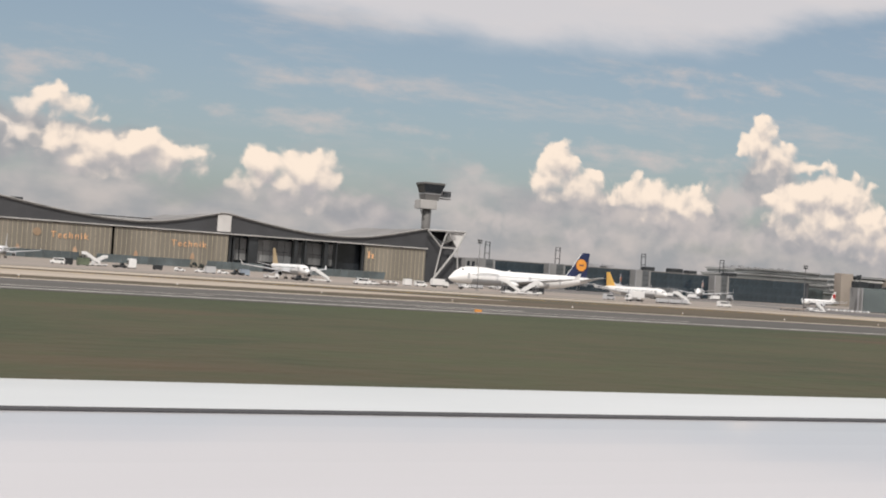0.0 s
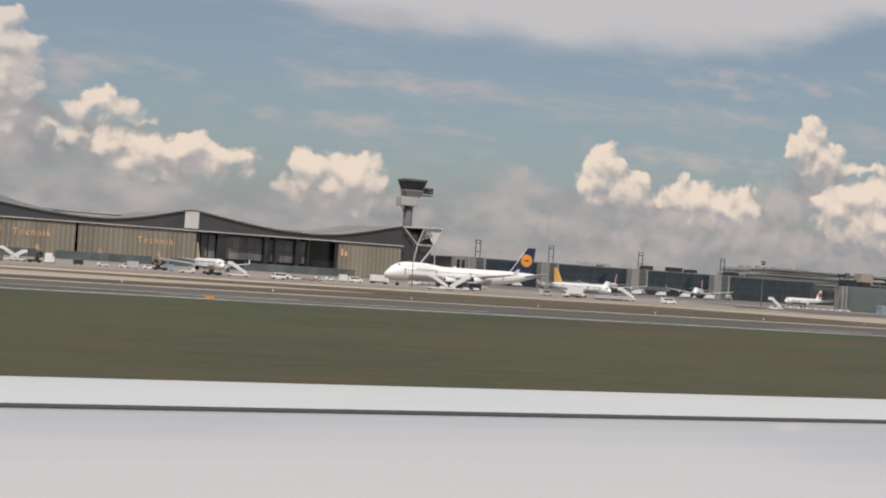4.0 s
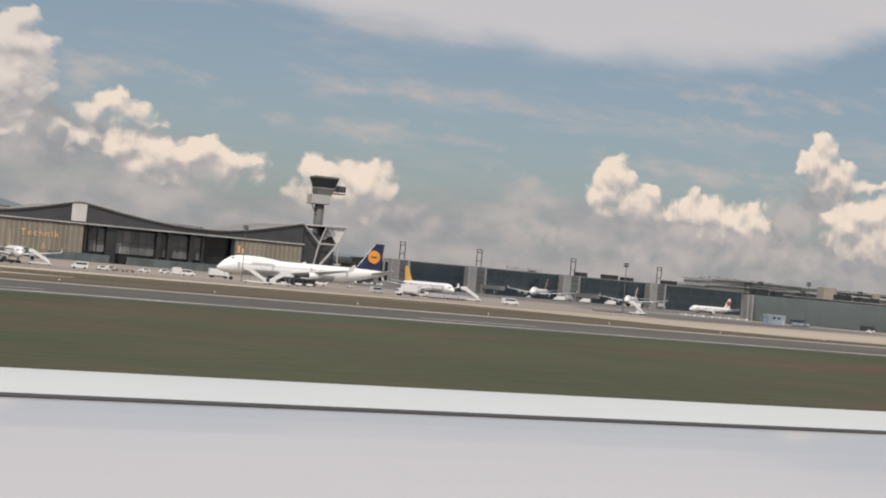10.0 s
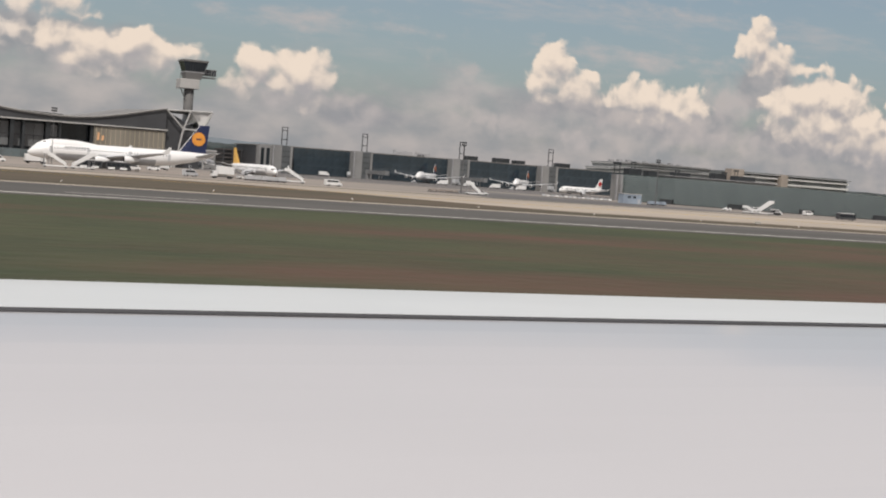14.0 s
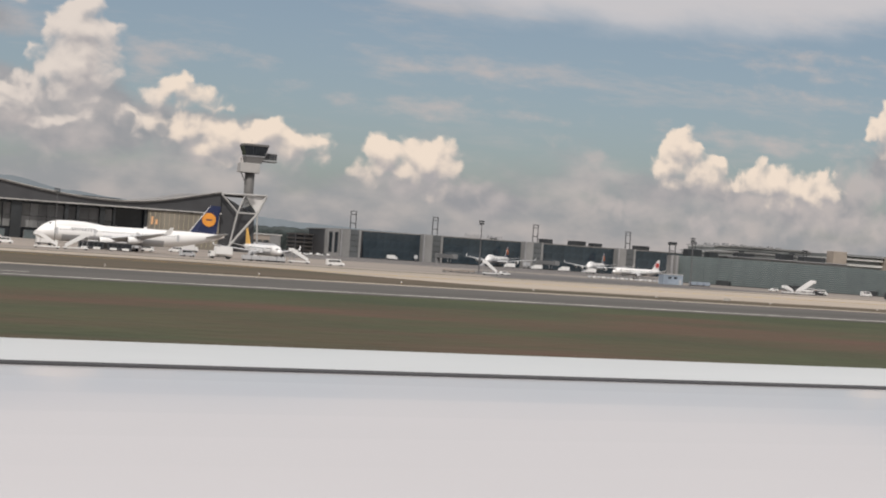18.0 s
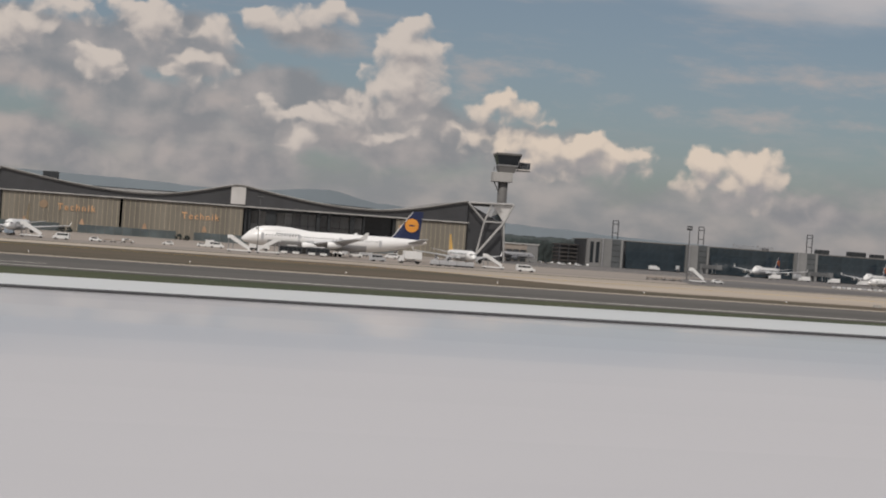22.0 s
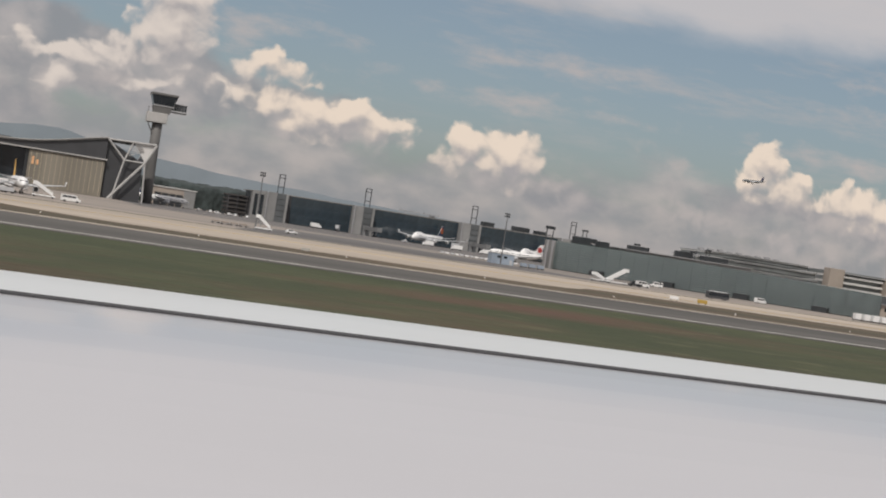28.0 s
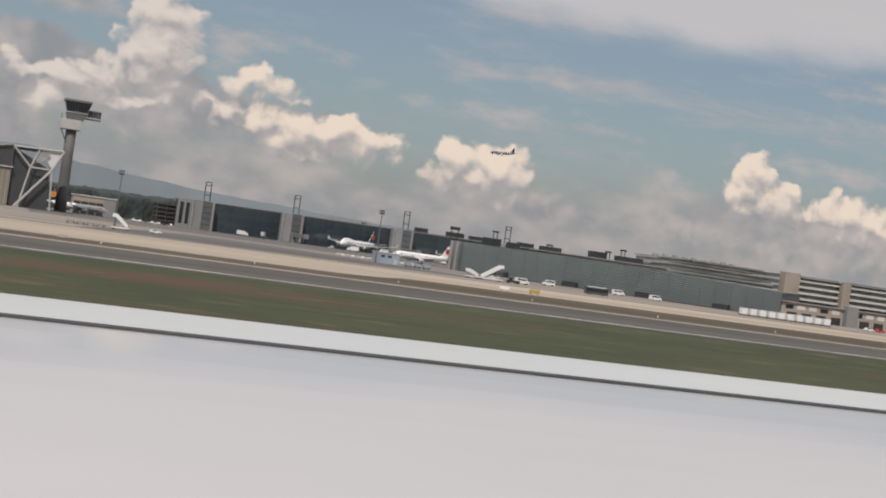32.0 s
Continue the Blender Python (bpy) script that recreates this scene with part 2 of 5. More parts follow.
sun = new("sun", bpy.data.lights.new("sun", "SUN"))
sun.data.energy, sun.data.angle, sun.data.color = SUN_POWER, radians(0.53), (1.0, 0.94, 0.86)
sa, se = radians(SUN_AZ), radians(SUN_EL)
sun.matrix_world = look((0, 0, 300), (-math.sin(sa) * math.cos(se) * 50, -math.cos(sa) * math.cos(se) * 50, 300 - math.sin(se) * 50))


# ---- materials ----
def mat(name, colour, rough=0.6, metal=0.0, scale=1.0, spread=0.12, bump=0.0, stretch=(1, 1, 1), second=None, coat=0.0, per_piece=0.0):
    """A surface whose colour varies at a coarse and a fine scale (metres), with a little relief."""
    m = bpy.data.materials.new(name)
    m.use_nodes = True
    n, l = m.node_tree.nodes, m.node_tree.links
    p = n["Principled BSDF"]
    p.inputs["Roughness"].default_value, p.inputs["Metallic"].default_value = rough, metal
    p.inputs["Coat Weight"].default_value = coat
    tc, mp = n.new("ShaderNodeTexCoord"), n.new("ShaderNodeMapping")
    l.new(tc.outputs["Object"], mp.inputs[0])
    mp.inputs["Scale"].default_value = stretch
    big, small = n.new("ShaderNodeTexNoise"), n.new("ShaderNodeTexNoise")
    for t, s, d in ((big, 0.35 / scale, 5), (small, 4.0 / scale, 4)):
        t.inputs["Scale"].default_value, t.inputs["Detail"].default_value = s, d
        l.new(mp.outputs[0], t.inputs["Vector"])
    mx = n.new("ShaderNodeMix")
    mx.data_type = "RGBA"
    dark = second or tuple(c * (1 - 2 * spread) for c in colour)
    mx.inputs[6].default_value, mx.inputs[7].default_value = (*dark, 1), (*colour, 1)
    r = n.new("ShaderNodeMapRange")
    r.inputs[1].default_value, r.inputs[2].default_value = 0.38, 0.60
    l.new(big.outputs[0], r.inputs[0])
    l.new(r.outputs[0], mx.inputs[0])
    hs = n.new("ShaderNodeHueSaturation")
    vr = n.new("ShaderNodeMapRange")
    vr.inputs[3].default_value, vr.inputs[4].default_value = 1 - spread, 1 + spread
    l.new(small.outputs[0], vr.inputs[0])
    value = vr.outputs[0]
    if per_piece:
        oi, pr, mu = n.new("ShaderNodeObjectInfo"), n.new("ShaderNodeMapRange"), n.new("ShaderNodeMath")
        pr.inputs[3].default_value, pr.inputs[4].default_value = 1 - per_piece, 1 + per_piece
        l.new(oi.outputs["Random"], pr.inputs[0])
        mu.operation = "MULTIPLY"
        l.new(value, mu.inputs[0])
        l.new(pr.outputs[0], mu.inputs[1])
        value = mu.outputs[0]
    l.new(value, hs.inputs["Value"])
    l.new(mx.outputs[2], hs.inputs["Color"])
    l.new(hs.outputs[0], p.inputs["Base Color"])
    if bump:
        b = n.new("ShaderNodeBump")
        b.inputs["Strength"].default_value, b.inputs["Distance"].default_value = bump, 0.05 * scale
        l.new(small.outputs[0], b.inputs["Height"])
        l.new(b.outputs[0], p.inputs["Normal"])
    return m


ASPHALT = mat("asphalt", (0.092, 0.087, 0.080), 0.9, scale=6, spread=0.14, bump=0.3, stretch=(0.12, 1, 1), second=(0.068, 0.065, 0.060))
CONCRETE = mat("apron_concrete", (0.43, 0.37, 0.305), 0.9, scale=10, spread=0.12, bump=0.2, stretch=(0.12, 1, 1), second=(0.33, 0.285, 0.235))
APRON_OLD = mat("worn_concrete", (0.30, 0.262, 0.228), 0.9, scale=14, spread=0.14, bump=0.2, stretch=(0.10, 1, 1), second=(0.205, 0.185, 0.168))
STAND = mat("stand_asphalt", (0.135, 0.130, 0.128), 0.9, scale=12, spread=0.14, bump=0.2, stretch=(0.25, 1, 1))
LINE = mat("line_paint", (0.54, 0.52, 0.48), 0.7, scale=3, spread=0.18)
YELLOW_LINE = mat("yellow_paint", (0.50, 0.34, 0.08), 0.7, scale=3, spread=0.15)
WHITE = mat("white_paint", (0.80, 0.80, 0.80), 0.35, scale=3, spread=0.03, coat=0.2)
SKIN = mat("aircraft_white", (0.84, 0.84, 0.84), 0.30, scale=6, spread=0.02, coat=0.3)
BELLY = mat("aircraft_grey", (0.42, 0.43, 0.45), 0.4, scale=5, spread=0.05)
WINGGREY = mat("wing_grey", (0.52, 0.53, 0.55), 0.4, scale=5, spread=0.05)
NAVY = mat("navy_paint", (0.018, 0.028, 0.085), 0.35, scale=4, spread=0.05)
ORANGE = mat("orange_paint", (0.78, 0.32, 0.05), 0.45, scale=2, spread=0.06)
YELLOW = mat("yellow_tail", (0.80, 0.48, 0.12), 0.4, scale=3, spread=0.06)
RED = mat("red_paint", (0.55, 0.05, 0.04), 0.45, scale=2, spread=0.06)
BLACK = mat("black_rubber", (0.015, 0.015, 0.016), 0.8, scale=1, spread=0.1)
DARKMETAL = mat("dark_metal", (0.05, 0.055, 0.06), 0.5, metal=0.4, scale=4, spread=0.12)
STEEL = mat("painted_steel", (0.34, 0.34, 0.35), 0.5, metal=0.2, scale=3, spread=0.08)
PALESTEEL = mat("pale_steel", (0.62, 0.61, 0.60), 0.45, scale=4, spread=0.06)
GLASSDARK = mat("dark_glazing", (0.030, 0.036, 0.044), 0.14, scale=10, spread=0.25)
FASCIA = mat("dark_fascia", (0.062, 0.064, 0.070), 0.45, scale=12, spread=0.12)
ROOF = mat("roof_sheet", (0.24, 0.235, 0.23), 0.6, scale=14, spread=0.12)
DOORSKIN = mat("door_sheet", (0.225, 0.205, 0.170), 0.65, scale=5, spread=0.08, per_piece=0.10, stretch=(1, 1, 0.15))
DOORRIB = mat("door_rib", (0.47, 0.41, 0.31), 0.6, scale=5, spread=0.10)
TERMINAL = mat("terminal_glass", (0.042, 0.062, 0.080), 0.16, scale=9, spread=0.25, per_piece=0.12, coat=0.8)
PIERGREY = mat("concrete_pier", (0.255, 0.255, 0.255), 0.8, scale=8, spread=0.08, per_piece=0.08, bump=0.2)
# Green glass: its dark and light blotches are painted reflections of trees and sky.
GREENGLASS = mat("green_glass", (0.175, 0.215, 0.218), 0.16, scale=16, spread=0.20, second=(0.085, 0.115, 0.118), per_piece=0.035, coat=0.7, stretch=(0.35, 0.35, 2))
TOWERGREY = mat("tower_concrete", (0.145, 0.142, 0.140), 0.7, scale=6, spread=0.08, bump=0.1)
BRICKBEIGE = mat("beige_cladding", (0.36, 0.31, 0.27), 0.8, scale=8, spread=0.08)
LEAF = mat("woodland", (0.046, 0.060, 0.060), 0.95, scale=5, spread=0.28, bump=0.4)
DRYGRASS = mat("dry_verge", (0.096, 0.071, 0.046), 0.95, scale=9, spread=0.28, bump=0.4, stretch=(0.2, 1, 1), second=(0.060, 0.051, 0.030))
# Distance haze over the hills is put into this blue-grey base colour.
HAZED_HILL = mat("hazed_hills", (0.180, 0.212, 0.240), 1.0, scale=300, spread=0.08)


def ground_material():
    m = mat("mown_grass", (0.046, 0.054, 0.020), 0.95, scale=9, spread=0.32, bump=0.5, stretch=(0.8, 1, 1), second=(0.031, 0.042, 0.014))
    n, l = m.node_tree.nodes, m.node_tree.links
    p, hs = n["Principled BSDF"], next(q for q in n if q.type == "HUE_SAT")
    tc, mp, tx, r, mx = (n.new("ShaderNode" + k) for k in ("TexCoord", "Mapping", "TexNoise", "MapRange", "Mix"))
    l.new(tc.outputs["Object"], mp.inputs[0])
    mp.inputs["Scale"].default_value = (0.009, 0.020, 1)
    tx.inputs["Scale"].default_value, tx.inputs["Detail"].default_value, tx.inputs["Roughness"].default_value = 1.0, 8, 0.62
    l.new(mp.outputs[0], tx.inputs["Vector"])
    r.inputs[1].default_value, r.inputs[2].default_value = 0.49, 0.68
    sx, hump, add = n.new("ShaderNodeSeparateXYZ"), n.new("ShaderNodeMapRange"), n.new("ShaderNodeMath")
    l.new(tc.outputs["Object"], sx.inputs[0])
    hump.inputs[1].default_value, hump.inputs[2].default_value, hump.inputs[3].default_value, hump.inputs[4].default_value = 185, 250, -0.05, 0.125
    l.new(sx.outputs[0], hump.inputs[0])
    fall, both = n.new("ShaderNodeMapRange"), n.new("ShaderNodeMath")
    fall.inputs[1].default_value, fall.inputs[2].default_value, fall.inputs[3].default_value, fall.inputs[4].default_value = 298, 352, 0.125, -0.02
    l.new(sx.outputs[0], fall.inputs[0])
    near, last = n.new("ShaderNodeMapRange"), n.new("ShaderNodeMath")
    near.inputs[1].default_value, near.inputs[2].default_value, near.inputs[3].default_value, near.inputs[4].default_value = 168, 186, 0.13, -0.2
    l.new(sx.outputs[1], near.inputs[0])
    both.operation, last.operation, add.operation = "MINIMUM", "MINIMUM", "ADD"
    l.new(hump.outputs[0], both.inputs[0])
    l.new(fall.outputs[0], both.inputs[1])
    l.new(tx.outputs[0], add.inputs[0])
    l.new(both.outputs[0], last.inputs[0])
    l.new(near.outputs[0], last.inputs[1])
    close, keep = n.new("ShaderNodeMapRange"), n.new("ShaderNodeMath")
    close.inputs[1].default_value, close.inputs[2].default_value, close.inputs[3].default_value, close.inputs[4].default_value = 98, 124, 0.01, 0.13
    l.new(sx.outputs[1], close.inputs[0])
    keep.operation = "MINIMUM"
    l.new(last.outputs[0], keep.inputs[0])
    l.new(close.outputs[0], keep.inputs[1])
    l.new(keep.outputs[0], add.inputs[1])
    l.new(add.outputs[0], r.inputs[0])
    mx.data_type = "RGBA"
    mx.inputs[7].default_value = (0.095, 0.042, 0.028, 1)
    l.new(r.outputs[0], mx.inputs[0])
    l.new(hs.outputs[0], mx.inputs[6])
    straw, sr, sm, smap = (n.new("ShaderNode" + k) for k in ("TexNoise", "MapRange", "Mix", "Mapping"))
    l.new(tc.outputs["Object"], smap.inputs[0])
    smap.inputs["Scale"].default_value = (0.10, 0.14, 1)
    straw.inputs["Scale"].default_value, straw.inputs["Detail"].default_value, straw.inputs["Roughness"].default_value = 1.0, 6, 0.6
    l.new(smap.outputs[0], straw.inputs["Vector"])
    sr.inputs[1].default_value, sr.inputs[2].default_value, sr.inputs[4].default_value = 0.565, 0.70, 0.60
    l.new(straw.outputs[0], sr.inputs[0])
    sm.data_type = "RGBA"
    sm.inputs[7].default_value = (0.135, 0.126, 0.068, 1)
    east, share_of = n.new("ShaderNodeMapRange"), n.new("ShaderNodeMath")
    east.inputs[1].default_value, east.inputs[2].default_value, east.inputs[3].default_value = 300, 410, 0.15
    l.new(sx.outputs[0], east.inputs[0])
    share_of.operation = "MULTIPLY"
    l.new(sr.outputs[0], share_of.inputs[0])
    l.new(east.outputs[0], share_of.inputs[1])
    l.new(share_of.outputs[0], sm.inputs[0])
    l.new(mx.outputs[2], sm.inputs[6])
    dry, west, brown, patch, worn, share_dry = (n.new("ShaderNode" + k) for k in ("MapRange", "MapRange", "Mix", "MapRange", "Math", "Math"))
    dry.inputs[1].default_value, dry.inputs[2].default_value, dry.inputs[3].default_value, dry.inputs[4].default_value = 125, 178, 1.0, 0.05
    l.new(sx.outputs[1], dry.inputs[0])
    west.inputs[1].default_value, west.inputs[2].default_value, west.inputs[3].default_value, west.inputs[4].default_value = 95, 220, 0.85, 0.22
    l.new(sx.outputs[0], west.inputs[0])
    patch.inputs[1].default_value, patch.inputs[2].default_value, patch.inputs[3].default_value, patch.inputs[4].default_value = 0.38, 0.62, 0.05, 0.85
    l.new(straw.outputs[0], patch.inputs[0])
    worn.operation = share_dry.operation = "MULTIPLY"
    l.new(dry.outputs[0], worn.inputs[0])
    l.new(west.outputs[0], worn.inputs[1])
    l.new(worn.outputs[0], share_dry.inputs[0])
    l.new(patch.outputs[0], share_dry.inputs[1])
    brown.data_type = "RGBA"
    brown.inputs[7].default_value = (0.066, 0.051, 0.026, 1)
    l.new(share_dry.outputs[0], brown.inputs[0])
    l.new(sm.outputs[2], brown.inputs[6])
    l.new(brown.outputs[2], p.inputs["Base Color"])
    return m


GRASS = ground_material()


# ---- mesh helpers ----
def part(name, bm, material, parent=None, label="", smooth=False):
    me = bpy.data.meshes.new(name)
    if smooth:
        for f in bm.faces:
            f.smooth = True
    bm.to_mesh(me)
    bm.free()
    me.materials.append(material)
    ob = new(name, me)
    if parent:
        ob.parent = parent
    if label:
        ob["label"] = label
    return ob


def share(name, source, parent, m):
    """Another piece on the mesh of source."""
    ob = new(name, source.data)
    ob.parent = parent
    ob.matrix_local = m
    return ob


def thing(name, m, label, category, group="", kind=""):
    ob = new(name)
    ob.matrix_world = m
    return tagged(ob, label, category, group, kind)


def add_box(bm, x0, x1, y0, y1, z0, z1, bevel=0.0):
    r = bmesh.ops.create_cube(bm, size=1, matrix=Matrix.LocRotScale(((x0 + x1) / 2, (y0 + y1) / 2, (z0 + z1) / 2), None, (x1 - x0, y1 - y0, z1 - z0)))
    if bevel:
        es = {e for v in r["verts"] for e in v.link_edges}
        bmesh.ops.bevel(bm, geom=list(es), offset=bevel, segments=2, affect="EDGES", profile=0.6)
    return bm


def box(x0, x1, y0, y1, z0, z1, bevel=0.0):
    return add_box(bmesh.new(), x0, x1, y0, y1, z0, z1, bevel)


def add_tube(bm, a, b, r0, r1=None, sides=8):
    a, b = Vector(a), Vector(b)
    d = b - a
    m = Matrix.Translation((a + b) / 2) @ d.to_track_quat("Z", "Y").to_matrix().to_4x4()
    bmesh.ops.create_cone(bm, cap_ends=True, segments=sides, radius1=r0, radius2=r0 if r1 is None else r1, depth=d.length, matrix=m)
    return bm


def tube(a, b, r0, r1=None, sides=8):
    return add_tube(bmesh.new(), a, b, r0, r1, sides)


def loft(sections, closed=True, caps=True):
    """A skin over rings of points, ring to ring."""
    bm = bmesh.new()
    rings = [[bm.verts.new(p) for p in s] for s in sections]
    k = len(rings[0])
    for a, b in zip(rings, rings[1:]):
        for i in range(k if closed else k - 1):
            bm.faces.new((a[i], a[(i + 1) % k], b[(i + 1) % k], b[i]))
    if caps and closed:
        bm.faces.new(rings[0][::-1])
        bm.faces.new(rings[-1])
    bmesh.ops.recalc_face_normals(bm, faces=bm.faces)
    return bm


def extrude_profile(points, y0, y1):
    """A solid from an outline in x and z, between two depths."""
    return loft([[(x, y0, z) for x, z in points], [(x, y1, z) for x, z in points]])


# ---- ground ----
def quad_strip(name, x0, x1, lo, hi, z, material, label, category, kind="structure", steps=40, wobble=0.0):
    """A thin slab of paving between two lines that run slightly askew to the camera's way."""
    bm = bmesh.new()
    rng = random.Random(len(name) * 7 + int(lo))
    top = []
    for i in range(steps + 1):
        x = x0 + (x1 - x0) * i / steps
        a = rng.uniform(-wobble, wobble)
        b = rng.uniform(-wobble, wobble)
        top.append([(x, edge(x) + lo + a, z), (x, edge(x) + hi + b, z), (x, edge(x) + hi + b, -0.4), (x, edge(x) + lo + a, -0.4)])
    bm = loft(top)
    return tagged(part(name, bm, material), label, category, kind=kind)


def edge(x):
    """The near edge line of the taxiway."""
    return 196 + 0.022 * x


g = bmesh.new()
bmesh.ops.create_grid(g, x_segments=60, y_segments=60, size=4600, matrix=pose(300, 600, 0))
tagged(part("ground", g, GRASS), "mown airfield grass, green with red-brown patches", "ground", kind="structure")
tagged(part("runway", box(-900, 1500, -38, 22, -0.4, 0.03), ASPHALT), "grey asphalt runway under the moving aircraft", "runway", kind="structure")
quad_strip("taxiway", -900, 1500, -7, 57.5, 0.05, ASPHALT, "dark grey asphalt taxiway with worn edge lines", "taxiway")
quad_strip("apron_road", -900, 1500, 57.8, 229, 0.04, CONCRETE, "pale tan concrete apron taxiway", "apron", wobble=0.5)
quad_strip("apron", -900, 1500, 237, 1100, 0.05, APRON_OLD, "wide worn concrete parking apron", "apron")


def verge_depth(x):
    """How far the dry verge reaches from the taxiway: wide, then pinched by a paved turn-off, then wider again."""
    def ease(a, b):
        s = min(1, max(0, (x - a) / (b - a)))
        return s * s * (3 - 2 * s)
    return 186 - 92 * ease(285, 352) + 36 * ease(452, 486)


vx = [-900 + 8 * i for i in range(301)]
rough = random.Random(12)
tagged(part("verge", loft([[(x, edge(x) + 64 + rough.uniform(-0.6, 0.6), 0.06), (x, edge(x) + verge_depth(x) + rough.uniform(-1.2, 1.2), 0.06), (x, edge(x) + verge_depth(x), -0.3), (x, edge(x) + 64, -0.3)] for x in vx]), DRYGRASS),
       "broad strip of dry brown grass between taxiway and apron", "verge", kind="structure")
spur = ((-900, 92, 157), (40, 92, 157), (80, 94, 155), (110, 100, 146), (140, 110, 134), (170, 119, 124))
tagged(part("turn_off", loft([[(x, edge(x) + a, 0.075), (x, edge(x) + b, 0.075), (x, edge(x) + b, -0.2), (x, edge(x) + a, -0.2)] for x, a, b in spur]), CONCRETE), "pale concrete turn-off tapering into the brown verge", "road", kind="structure")
quad_strip("far_edge_line", -900, 1500, 55.3, 55.65, 0.07, LINE, "long thin white taxiway edge line", "road marking")
quad_strip("edge_line", -900, 1500, -0.8, 1.2, 0.07, LINE, "long white painted taxiway edge line", "road marking")
for n0, (o0, a0, b0) in enumerate(((12, 20, 60), (13, 95, 150), (13, 210, 232), (22, 60, 120))):
    tagged(quad_strip("lane_line", a0, b0, o0, o0 + 0.9, 0.075, LINE, "broken white painted taxiway line", "road marking", steps=6), group="painted lines on the taxiway")
quad_strip("apron_line", -900, 1500, 160, 161, 0.085, YELLOW_LINE, "long faded yellow apron guide line", "road marking")

lane = ((404, 448, 452), (418, 450, 505), (436, 453, 570), (460, 457, 628), (485, 463, 640), (508, 470, 625), (528, 476, 585), (548, 482, 535), (566, 486, 492))
tagged(part("cross_lane", loft([[(x, y0, 0.075), (x, y1, 0.075), (x, y1, -0.2), (x, y0, -0.2)] for x, y0, y1 in lane]), STAND), "dark asphalt lane curving across the pale apron", "apron", kind="structure")
tagged(part("terminal_apron", box(396, 735, 706, 1028, -0.3, 0.09), STAND), "dark patched asphalt stands before the terminal", "apron", kind="structure")
for k, (y0, x0, x1) in enumerate(((742, 400, 640), (812, 430, 720), (905, 420, 700))):
    tagged(part("stand_strip", box(x0, x1, y0, y0 + 9, -0.2, 0.095), APRON_OLD), "pale concrete strip across the dark stands", "apron", kind="structure")

# ---- far hills and woods ----
def ridge(name, y, base, heights, x0, x1, material, label, category, depth, seed, jag, n=160):
    rng = random.Random(seed)
    sections = []
    for i in range(n + 1):
        f = i / n
        k = f * (len(heights) - 1)
        j = min(int(k), len(heights) - 2)
        s = k - j
        s = s * s * (3 - 2 * s)
        h = heights[j] * (1 - s) + heights[j + 1] * s + rng.uniform(-jag, jag)
        x = x0 + (x1 - x0) * f
        sections.append([(x, y, base), (x, y + depth * 0.4, h), (x, y + depth, base)])
    return tagged(part(name, loft(sections), material), label, category, kind="structure")


ridge("backdrop_hills", 4200, -5, (110, 125, 140, 148, 150, 146, 144, 136, 140, 155, 124, 108, 94, 86, 78, 72, 66, 62, 58, 53, 48, 44, 40, 37, 34, 31, 28), -1230, 3570, HAZED_HILL, "long wooded hills with blue haze painted into their colour", "hills", 250, 3, 1.2)

# ---- the wing seen beside the camera ----
WX0, WX1, WY, WZ, CLIMB = -40.0, 420.0, 5.0, 5.65, 0.0052
wing = thing("aircraft_wing", pose(0, 0, 0), "long pale grey aircraft wing with bright metal leading edge", "wing")


def wing_strip(name, outline, material, label=""):
    return part(name, loft([[(x, y, z + CLIMB * (x - 100)) for y, z in outline] for x in np.linspace(WX0, WX1, 24)]), material, wing, label, smooth=False)


def wing_top(y):
    """Height of the wing's upper skin: a gentle camber that falls away towards the cabin."""
    s = (WY - y) / WY
    return WZ - 0.02 + 0.03 * math.sin(math.pi * min(1, s * 1.6)) - 0.22 * s * s


# Faint cooler blotches in the wing colour imitate soft cloud reflections.
WINGWHITE = mat("wing_paint", (0.545, 0.535, 0.55), 0.42, scale=3.5, spread=0.05, stretch=(0.6, 1, 1), coat=0.8, second=(0.49, 0.49, 0.515))
WINGWHITE.node_tree.nodes["Principled BSDF"].inputs["Coat Roughness"].default_value = 0.10
SLAT = mat("slat_metal", (0.66, 0.69, 0.70), 0.33, metal=0.15, scale=1.2, spread=0.05, stretch=(0.4, 1, 1))
SEAL = mat("gap_seal", (0.05, 0.05, 0.055), 0.8, scale=1, spread=0.1)
skin = [(y, wing_top(y)) for y in np.linspace(0.45, 3.74, 14)]
wing_strip("upper_skin", skin + [(3.74, WZ - 0.25), (0.45, WZ - 0.45)], WINGWHITE, "smooth pale grey painted upper wing skin")
wing_strip("gap_seal", [(3.72, wing_top(3.72) + 0.004), (3.79, wing_top(3.79) + 0.004), (3.79, WZ - 0.2), (3.72, WZ - 0.2)], SEAL, "dark slat gap line")
nose = [(3.79, WZ - 0.25), (3.79, wing_top(3.79) - 0.01), (3.80, wing_top(3.79))]
nose += [(3.84 + 1.0 * q, wing_top(3.84) + 0.012 * math.sin(math.pi * q) - 0.022 * q ** 3) for q in np.linspace(0, 1, 9)]
nose += [(4.93, WZ - 0.045), (4.985, WZ - 0.08), (5.0, WZ - 0.11), (4.97, WZ - 0.16), (4.8, WZ - 0.22)]
slat = wing_strip("leading_edge_slat", nose, SLAT, "bright metal leading edge slat")
for f in slat.data.polygons:
    f.use_smooth = True

# ---- hangar ----
HY = 848.0
hangar = thing("maintenance_hangar", pose(0, 0, 0), "huge dark aircraft hangar with wavy roof and ribbed sliding doors", "hangar", kind="structure")


TRIMGREY = mat("trim_grey", (0.47, 0.46, 0.45), 0.5, scale=5, spread=0.10)


